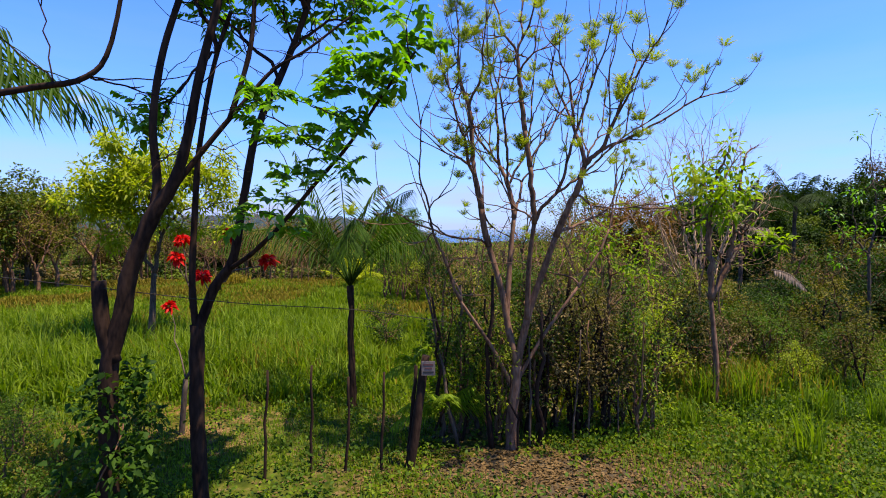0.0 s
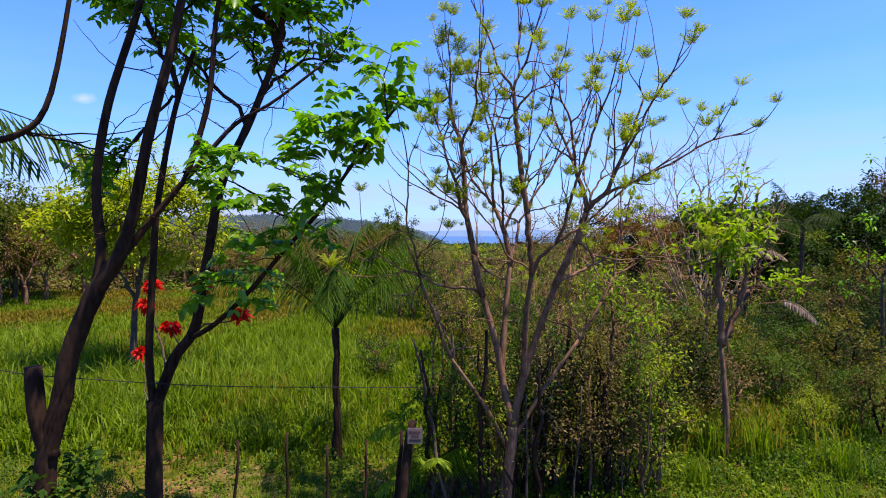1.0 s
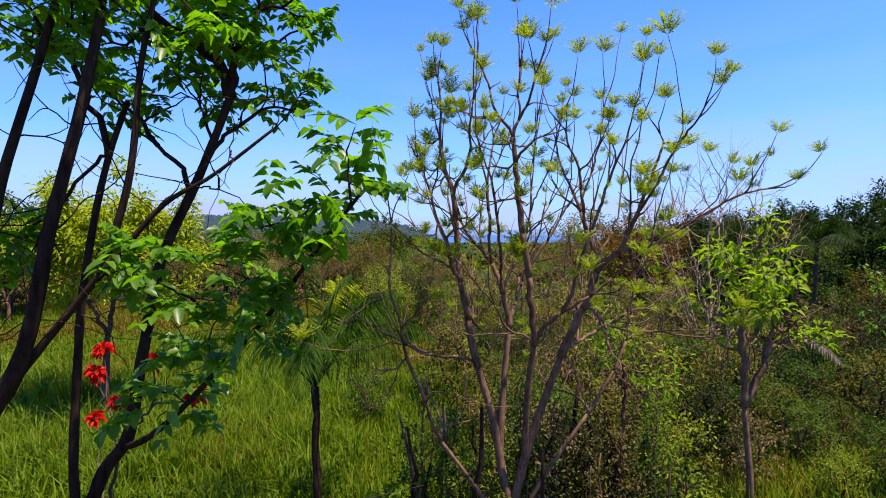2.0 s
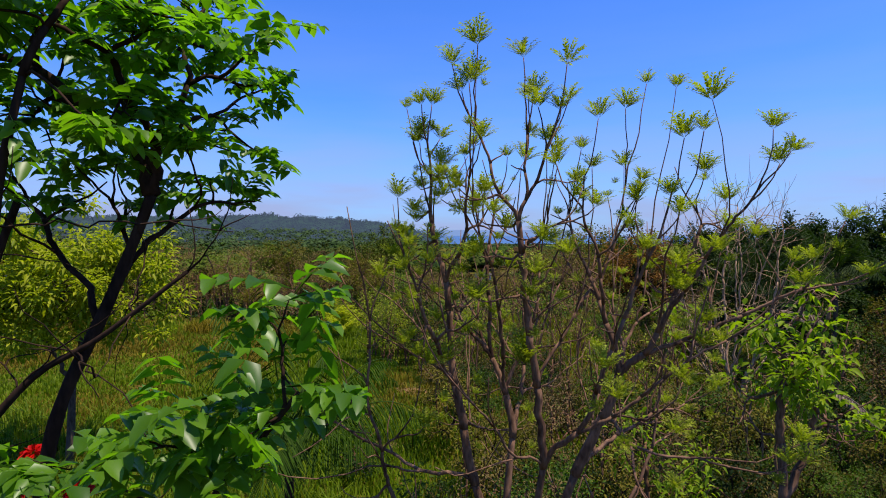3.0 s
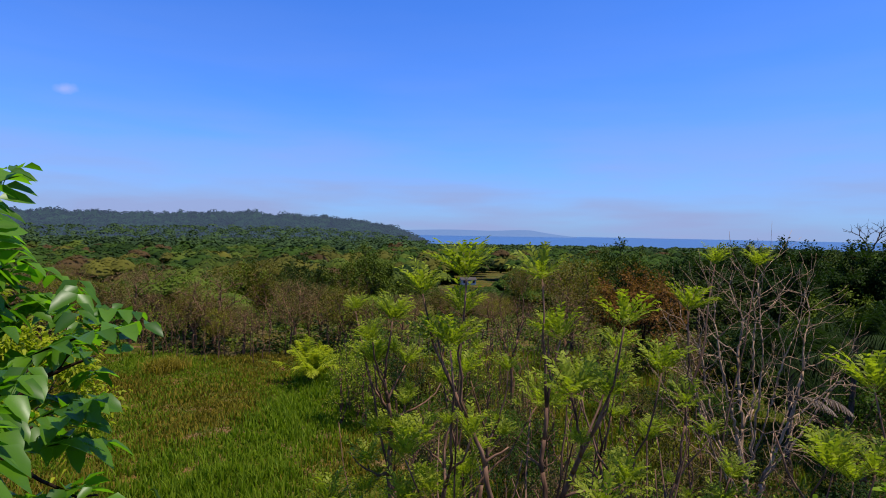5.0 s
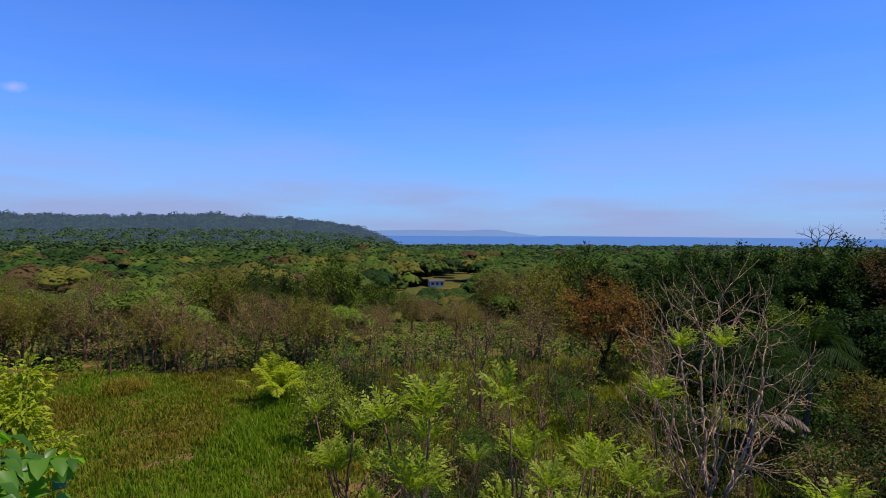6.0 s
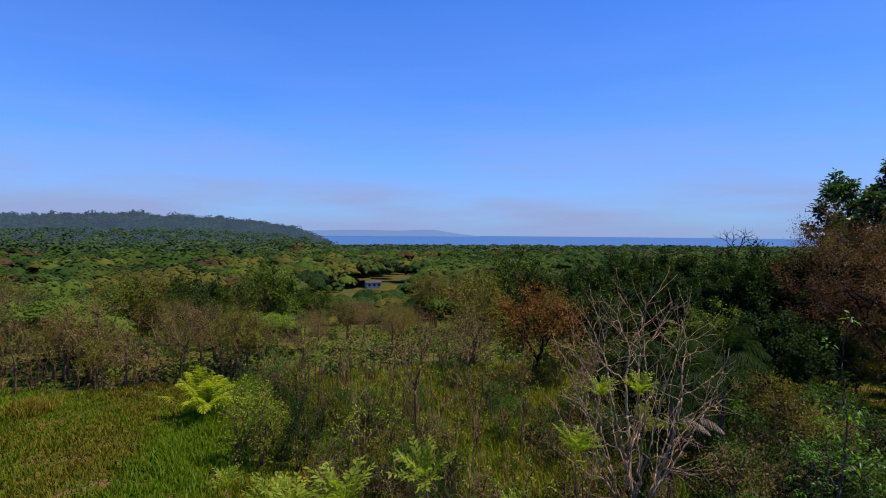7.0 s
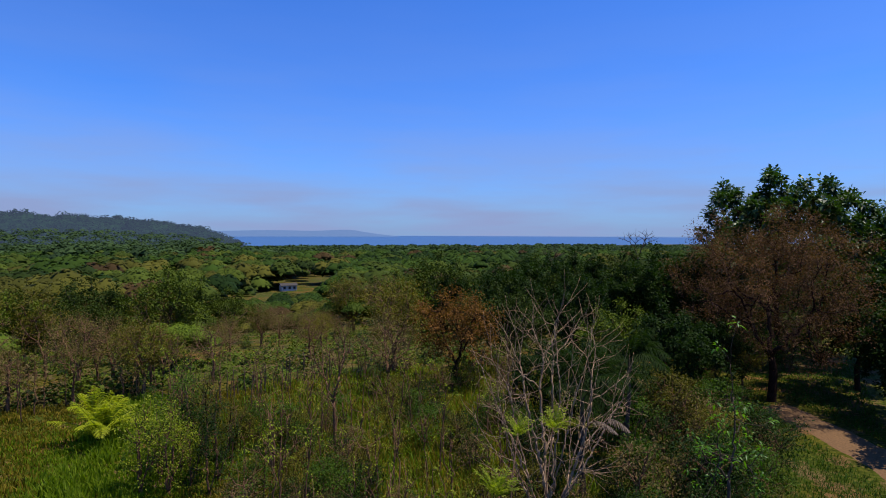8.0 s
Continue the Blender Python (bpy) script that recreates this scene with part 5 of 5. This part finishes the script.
def make_saplings():
    """Thin upright stems that stand in the rough grass."""
    rng = np.random.default_rng(135)
    kinds = []
    for i in range(5):
        t = Tubes()
        top = rng.uniform(1.8, 3.2)
        c = bend(rng, (0, 0, -0.1), (rng.normal(0, 0.2), rng.normal(0, 0.2), top), 0, 0.04, 9)
        t.add(c, np.linspace(0.03, 0.012, 9), 5)
        tips = c[-1] + rng.normal(0, 0.3, (7, 3)) + [0, 0, 0.2]
        branch_out(rng, t, c[6], tips, 0.006, 0.4)
        kinds.append((t.mesh("sapling_stem", BARK_TAN), crown_mesh(rng, tips, 9, 0.16, 0.08, (LEAF_TUFT, LEAF_SCRUB)[i % 2], 0.4, True)))
    for _ in range(150):
        y = rng.uniform(12, 38)
        x = rng.uniform(0.4, 3 + 0.3 * y) if y < 27 else rng.uniform(-2, 0.35 * y)
        plant("sapling", lift(x, y), kinds[rng.integers(5)], "thin upright sapling in rough grass", "sapling", "saplings in the rough grass", rng.uniform(0.7, 1.25), rng.uniform(0, 360))
    sticks = []
    for i in range(3):
        top = rng.uniform(1.5, 2.4)
        c = bend(rng, (0, 0, -0.1), (rng.normal(0, 0.12), rng.normal(0, 0.12), top), 0, 0.03, 7)
        sticks.append((Tubes().add(c, np.linspace(0.05, 0.025, 7), 6).mesh("stick", BARK_GREY), None))
    for i in range(36):                 # a far living fence of bare sticks
        s = i / 35 + rng.normal(0, 0.012)
        plant("fence_sapling", lift(-2.2 + 8.2 * s, 34.4 + 3.4 * s + rng.normal(0, 0.15)), sticks[i % 3], "bare dark stick of the far living fence", "sapling", "far living fence", rng.uniform(0.5, 0.95), rng.uniform(0, 360))
    for _ in range(70):
        x = rng.uniform(-27, -1)
        plant("sapling", lift(x, 37.5 + rng.normal(0, 0.8)), kinds[rng.integers(5)], "thin upright sapling along the field edge", "sapling", "saplings along the field edge", rng.uniform(0.6, 1.1), rng.uniform(0, 360))


def make_undergrowth():
    """Low thicket that closes the woods down to the ground."""
    rng = np.random.default_rng(139)
    groups = [[], [], []]
    for _ in range(1500):
        y = 38.5 + 72 * rng.random() ** 1.4
        x = rng.uniform(-0.95 * y, 1.45 * y)
        if open_land(x, y) and y > 90 and rng.random() < 0.2:
            continue
        q, r = 90, rng.uniform(0.7, 1.5)
        d = sphere_dirs(rng, q)
        d[:, 2] = np.abs(d[:, 2])
        p = np.array(lift(x, y)) + d * [r, r, r * rng.uniform(0.6, 1.3)] * rng.uniform(0.4, 1, (q, 1))
        face = d * 0.7 + rng.normal(0, 0.4, (q, 3)) + [0, 0, 0.7]
        s = rng.uniform(0.16, 0.34, q)
        groups[rng.choice([0, 0, 0, 1, 2, 2])].append(leaves(p, np.cross(face, sphere_dirs(rng, q)), face, s, s * 0.7, 0.15, 0.1, False))
    # the dark leaf group puts the shadow between crowns into its colour
    for g, m, words in zip(groups, (LEAF_WOOD, LEAF_DARK, LEAF_BROWN), ("green", "dark green", "dry brown")):
        tagged(new("undergrowth", np_mesh("undergrowth", g, m)), f"{words} thicket under the woodland trees", "undergrowth", kind="stuff")


def make_weeds():
    """Low broad-leaved weeds over the near ground."""
    rng = np.random.default_rng(145)
    groups = [[], []]
    for i in range(2300):
        y = 5.6 + 9 * rng.random()
        x = rng.uniform(0.25 * y, 0.95 * y) if i % 2 else rng.uniform(-0.9 * y, 0.9 * y)
        if ((x - 1.95) / 2.2) ** 2 + ((y - 7.3) / 0.75) ** 2 < 1.0 and rng.random() < 0.8:
            continue
        groups[int(rng.random() < 0.35)].append(clump(rng, lift(x, y, 0.03), 26, 0.2, 0.066, 0.6, 0.2, True, 0.5))
    for g, m in zip(groups, (LEAF_SCRUB, GRASS)):
        tagged(new("weeds", np_mesh("weeds", g, m)), "low broad-leaved weeds in the turf", "weeds", kind="stuff")


def make_far_woods():
    """Spreading crowns of flat leaf pads, thinner in detail as they lie farther off."""
    rng = np.random.default_rng(141)
    shades = 5
    groups = {}
    for near, far, count, q, grow in ((98, 220, 520, 330, 1.0), (220, 520, 1900, 110, 1.1), (520, 1290, 2900, 36, 1.5)):
        for _ in range(count):
            ri = math.sqrt(near ** 2 + (far ** 2 - near ** 2) * rng.random() ** 1.15)
            deg = rng.uniform(-50, 75)
            x, y = ri * math.sin(math.radians(deg)), ri * math.cos(math.radians(deg))
            if y < 60 or (y < 104 and abs(x) < 70):
                continue
            z = float(height(x, y))
            rad = rng.uniform(4.0, 9.5) * grow
            low = any(open_land(x + k * rad, y) for k in (-1.1, -0.5, 0, 0.5, 1.1))
            if z < -39 or (low and 209 < y < 226 and abs(x - 20) < 8):
                continue
            hh = rng.uniform(3.5, 9.0) + 0.25 * rad
            if deg > 1 and ri > 520:
                hh *= 0.45
            if low:
                hh, rad = min(hh, 2.4), min(rad, 4.5)
            pads = 6 if ri < 520 else 3
            a = np.arange(pads) * 2.4 + rng.uniform(0, 6)
            dist = rad * 0.62 * np.sqrt(np.arange(pads) / pads)
            c = np.stack([dist * np.cos(a), dist * np.sin(a), hh * (1 - 0.3 * (dist / rad) ** 2) + rng.normal(0, 0.05 * rad, pads)], 1)
            i = rng.integers(0, pads, q)
            w = rad * 0.46
            u, b = np.sqrt(rng.random(q)), rng.uniform(0, 2 * math.pi, q)
            p = np.array((x, y, z)) + c[i] + np.stack([u * w * np.cos(b), u * w * np.sin(b), 0.05 * w - w * 0.8 * u ** 2 - 0.04 * w * rng.random(q)], 1)
            s = rad * (0.12 if ri < 220 else 0.2 if ri < 520 else 0.4) * rng.uniform(0.7, 1.2, q)
            face = np.stack([1.3 * u * np.cos(b), 1.3 * u * np.sin(b), np.ones(q)], 1) + rng.normal(0, 0.08, (q, 3))
            caps = [pad(rng, np.array((x, y, z)) + cc, w * 1.0, 0.8) for cc in c]
            tone = noise_field(x * 0.05 + 3, y * 0.04) + rng.normal(0, 0.17)
            k = 1 if tone < 0.35 else 0 if tone < 0.6 else 2 if tone < 0.78 else 3
            if ri > 300 and k in (2, 3) and rng.random() < 0.75:
                k = 1
            # with distance more crowns take the colour that has haze in it
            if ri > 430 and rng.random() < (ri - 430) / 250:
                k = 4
            groups.setdefault((k, shade := int(rng.integers(shades))), []).extend(caps)
            groups[k, shade].append(leaves(p, np.cross(face, sphere_dirs(rng, q)), face, s, s * 0.9, 0.1, 0.05, False))
    for _ in range(1500):                # crowns that climb the lower slope of the ridge
        deg, s = rng.uniform(-50, -1), 0.6 * rng.random() ** 1.5
        ri, top = 900 + 600 * s, float(np.interp(deg, *RIDGE)) - 2
        c = np.array((ri * math.sin(math.radians(deg)), ri * math.cos(math.radians(deg)), -26 + (top + 26) * s ** 1.5 + 1))
        rad, q = rng.uniform(5, 12), 34
        d = sphere_dirs(rng, q)
        d[:, 2] = np.abs(d[:, 2])
        face = d + rng.normal(0, 0.08, (q, 3)) + [0, 0, 0.4]
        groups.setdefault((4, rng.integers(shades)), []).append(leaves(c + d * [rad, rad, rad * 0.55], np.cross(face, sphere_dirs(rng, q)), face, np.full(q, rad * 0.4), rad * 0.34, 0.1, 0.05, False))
    kinds = ((FAR_GREEN, "green"), (FAR_DARK, "dark green"), (FAR_OLIVE, "olive"), (FAR_BROWN, "dry brown"), (FAR_HAZED, "haze-tinted green"))
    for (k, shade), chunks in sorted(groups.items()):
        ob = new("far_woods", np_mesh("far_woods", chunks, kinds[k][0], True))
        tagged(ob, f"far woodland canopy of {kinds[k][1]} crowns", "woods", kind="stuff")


make_woods()
make_saplings()
make_undergrowth()
make_weeds()
make_far_woods()


def make_house():
    ob = thing("house", pose(21.0, 220, float(height(21, 220)), 0, 0, 8) @ Matrix.Scale(0.8, 4), "small white house with a dark roof among far trees", "house")

    def box(name, size, at, mat, label=""):
        bm = bmesh.new()
        bmesh.ops.create_cube(bm, size=1)
        bmesh.ops.scale(bm, vec=size, verts=bm.verts)
        bmesh.ops.translate(bm, vec=at, verts=bm.verts)
        me = bpy.data.meshes.new(name)
        bm.to_mesh(me)
        me.materials.append(mat)
        return part(name, me, ob, label)

    box("wall", (7, 5, 2.9), (0, 0, 1.4), WHITEWASH)
    for x in (-2.2, 0.2, 2.4):
        box("window", (1.1, 0.1, 1.2), (x, -2.52, 1.6), DARKNESS)
    v = [(-4, -3, 2.75), (4, -3, 2.75), (4, 0, 3.7), (-4, 0, 3.7), (4, 3, 2.75), (-4, 3, 2.75)]
    v += [(x, y, z - 0.12) for x, y, z in v]
    f = [(0, 1, 2, 3), (3, 2, 4, 5), (7, 6, 9, 8), (8, 9, 11, 10), (0, 6, 7, 1), (5, 4, 10, 11), (1, 7, 8, 2), (2, 8, 10, 4), (6, 0, 3, 9), (9, 3, 5, 11)]
    part("roof", mesh("roof", v, f, ROOF), ob, "dark metal roof")


make_house()

# ---------------------------------------------------------------- grass and small plants


def make_grass():
    rng = np.random.default_rng(151)

    def on_ground(x, y):
        return np.stack([x, y, height(x, y)], 1)

    # clumpy tall grass of the field
    n = 6800
    y = 9.9 + 27.9 * rng.random(n) ** 0.8
    x = rng.uniform(-0.72 * y - 3, 0.12 * y - 0.5)
    k = 26
    px = (x[:, None] + rng.normal(0, 0.22, (n, k))).ravel()
    py = (y[:, None] + rng.normal(0, 0.22, (n, k))).ravel()
    edge_y = y + 2.2 * (noise_field(x * 1.7, y * 1.1) - 0.5) + 0.25 * np.clip(-1.5 - x, -2, 2)
    tall = np.repeat(rng.uniform(0.15, 0.5, n) * np.where(noise_field(x * 2, y * 2) > 0.5, 1.2, 0.65) * np.interp(edge_y, [10, 11.5, 13.5, 16, 20, 26], [0.3, 0.75, 1.35, 1.2, 0.75, 0.5]), k)
    lush = np.exp(-((px + 4.6 - 0.1 * (py - 28)) / 1.9) ** 2) * np.clip((py - 17) / 5, 0, 1)
    tall = tall * (1 + 0.9 * lush)
    dry = noise_field(px, py) * np.interp(py, [10, 15, 19, 26, 34], [0.45, 0.85, 1.15, 1.35, 1.9]) + rng.normal(0, 0.3, len(px)) - 0.9 * lush > 0.74
    for m, words, pick in ((GRASS, "tall bright green field grass", ~dry), (GRASS_DRY, "tall drying field grass", dry)):
        ob = new("field_grass", np_mesh("field_grass", [blades(rng, on_ground(px[pick], py[pick]), tall[pick], 0.02 + 0.0011 * py[pick], 0.3)], m))
        tagged(ob, words, "grass", kind="stuff")
    n, k = 720, 30
    y = 10.6 + 8 * rng.random(n) ** 1.2
    x = rng.uniform(-0.72 * y - 3, -0.06 * y - 0.6)
    px, py = (x[:, None] + rng.normal(0, 0.13, (n, k))).ravel(), (y[:, None] + rng.normal(0, 0.13, (n, k))).ravel()
    ob = new("tussocks", np_mesh("tussocks", [blades(rng, on_ground(px, py), np.repeat(rng.uniform(0.35, 1.05, n) * np.interp(x, [-6, -2], [1.1, 0.7]) * np.interp(y, [10.6, 12.5], [0.55, 1]), k), 0.034, 0.5)], GRASS))
    tagged(ob, "tall arching tussocks of green field grass", "grass", kind="stuff")
    # low turf near the fence
    n = 60000
    py = 5.2 + 7.5 * rng.random(n)
    px = rng.uniform(-0.85 * py - 0.5, 0.85 * py + 1)
    keep = noise_field(px * 2.3 + 9, py * 2.3) + rng.normal(0, 0.1, n) < 0.62
    keep &= ~((((px - 1.95) / 2.3) ** 2 + ((py - 7.3) / 0.8) ** 2 < 1.1) & (rng.random(n) < 0.5))
    ob = new("turf", np_mesh("turf", [blades(rng, on_ground(px[keep], py[keep]), 0.11, 0.013, 0.6)], GRASS))
    tagged(ob, "short green turf with bare patches", "grass", kind="stuff")
    # rank grass to the right
    n, k = 480, 24
    y = rng.uniform(6.8, 16, n)
    x = rng.uniform(0.3 * y + 0.6, 0.95 * y + 0.5)
    px = (x[:, None] + rng.normal(0, 0.16, (n, k))).ravel()
    py = (y[:, None] + rng.normal(0, 0.16, (n, k))).ravel()
    ob = new("rank_grass", np_mesh("rank_grass", [blades(rng, on_ground(px, py), np.repeat(rng.uniform(0.12, 0.34, n) * np.interp(y, [7, 11], [0.45, 0.8]), k), 0.017, 0.5)], GRASS))
    tagged(ob, "rank green grass on rough ground", "grass", kind="stuff")
    # dry grass between the scrub
    n, k = 2600, 18
    y = rng.uniform(10, 38, n)
    x = rng.uniform(0, 0.12 * y + 4, n) + rng.uniform(0, 0.3, n) * y
    px = (x[:, None] + rng.normal(0, 0.2, (n, k))).ravel()
    py = (y[:, None] + rng.normal(0, 0.2, (n, k))).ravel()
    pick = rng.random(len(px)) < 0.5
    for m, words, q in ((GRASS_DRY, "tan dry grass between shrubs", pick), (GRASS, "green grass between shrubs", ~pick)):
        ob = new("rough_grass", np_mesh("rough_grass", [blades(rng, on_ground(px[q], py[q]), 0.55, 0.02 + 0.0011 * py[q], 0.35)], m))
        tagged(ob, words, "grass", kind="stuff")
    # unkempt grass towards the track
    n = 46000
    py = rng.uniform(9, 30, n)
    px = rng.uniform(0.45 * py + 1, 1.35 * py)
    away = np.abs(px - np.interp(py, [3, 11, 17.8, 23.5, 25.2], [17, 20.8, 23.8, 26.2, 26.8])) > np.where(py < 26, 1.5, 0)
    p = on_ground(px[away], py[away])
    ob = new("unkempt_grass", np_mesh("unkempt_grass", [blades(rng, p, 0.17, 0.026, 0.6)], LEAF_PALM))
    tagged(ob, "unkempt green grass beside the track", "grass", kind="stuff")
    # big clumps that stand alone
    for x, y, h in ((5.6, 9.8, 1.0), (5.0, 10.1, 0.9), (5.35, 7.75, 0.85), (6.6, 9.2, 0.8), (7.4, 8.8, 0.75), (-2.6, 13.5, 1.1), (4.2, 9.0, 0.6)):
        q = rng.normal(0, 0.13, (70, 2))
        ob = new("grass_clump", np_mesh("grass_clump", [blades(rng, np.stack([q[:, 0], q[:, 1], 0 * q[:, 0]], 1), h, 0.022, 0.3)], GRASS))
        ob.location = lift(x, y)
        tagged(ob, "upright clump of broad-bladed green grass", "grass", "grass clumps")
    for x, y in ((-5.0, 7.0), (-4.6, 7.3)):
        q = rng.normal(0, 0.04, (14, 2))
        ob = new("strap_plant", np_mesh("strap_plant", [blades(rng, np.stack([q[:, 0], q[:, 1], 0 * q[:, 0]], 1), 0.55, 0.05, 0.8)], LEAF_LIME))
        ob.location = lift(x, y)
        tagged(ob, "small plant with pale arching strap leaves", "plant")
    q = rng.normal(0, 0.5, (500, 2))
    ob = new("hay_clump", np_mesh("hay_clump", [blades(rng, np.stack([q[:, 0], q[:, 1], 0 * q[:, 0]], 1), 0.8, 0.04, 0.6)], GRASS_DRY))
    ob.location = lift(-12.3, 33.6)
    tagged(ob, "brown heap of dead grass in the field", "grass")


make_grass()


def make_litter():
    rng = np.random.default_rng(161)
    n = 5200
    x, y = rng.normal(1.7, 1.6, n), rng.normal(7.4, 0.6, n)
    p = np.stack([x, y, height(x, y) + 0.02], 1)
    d = rng.normal(size=(n, 3)) * [1, 1, 0.15]
    ob = new("leaf_litter", np_mesh("leaf_litter", [leaves(p, d, np.tile([[0, 0, 1.0]], (n, 1)) + rng.normal(0, 0.3, (n, 3)), rng.uniform(0.04, 0.1, n), 0.04, 0.3, 0.0, False)], LITTER))
    tagged(ob, "brown fallen leaves on bare soil", "litter", kind="stuff")


make_litter()
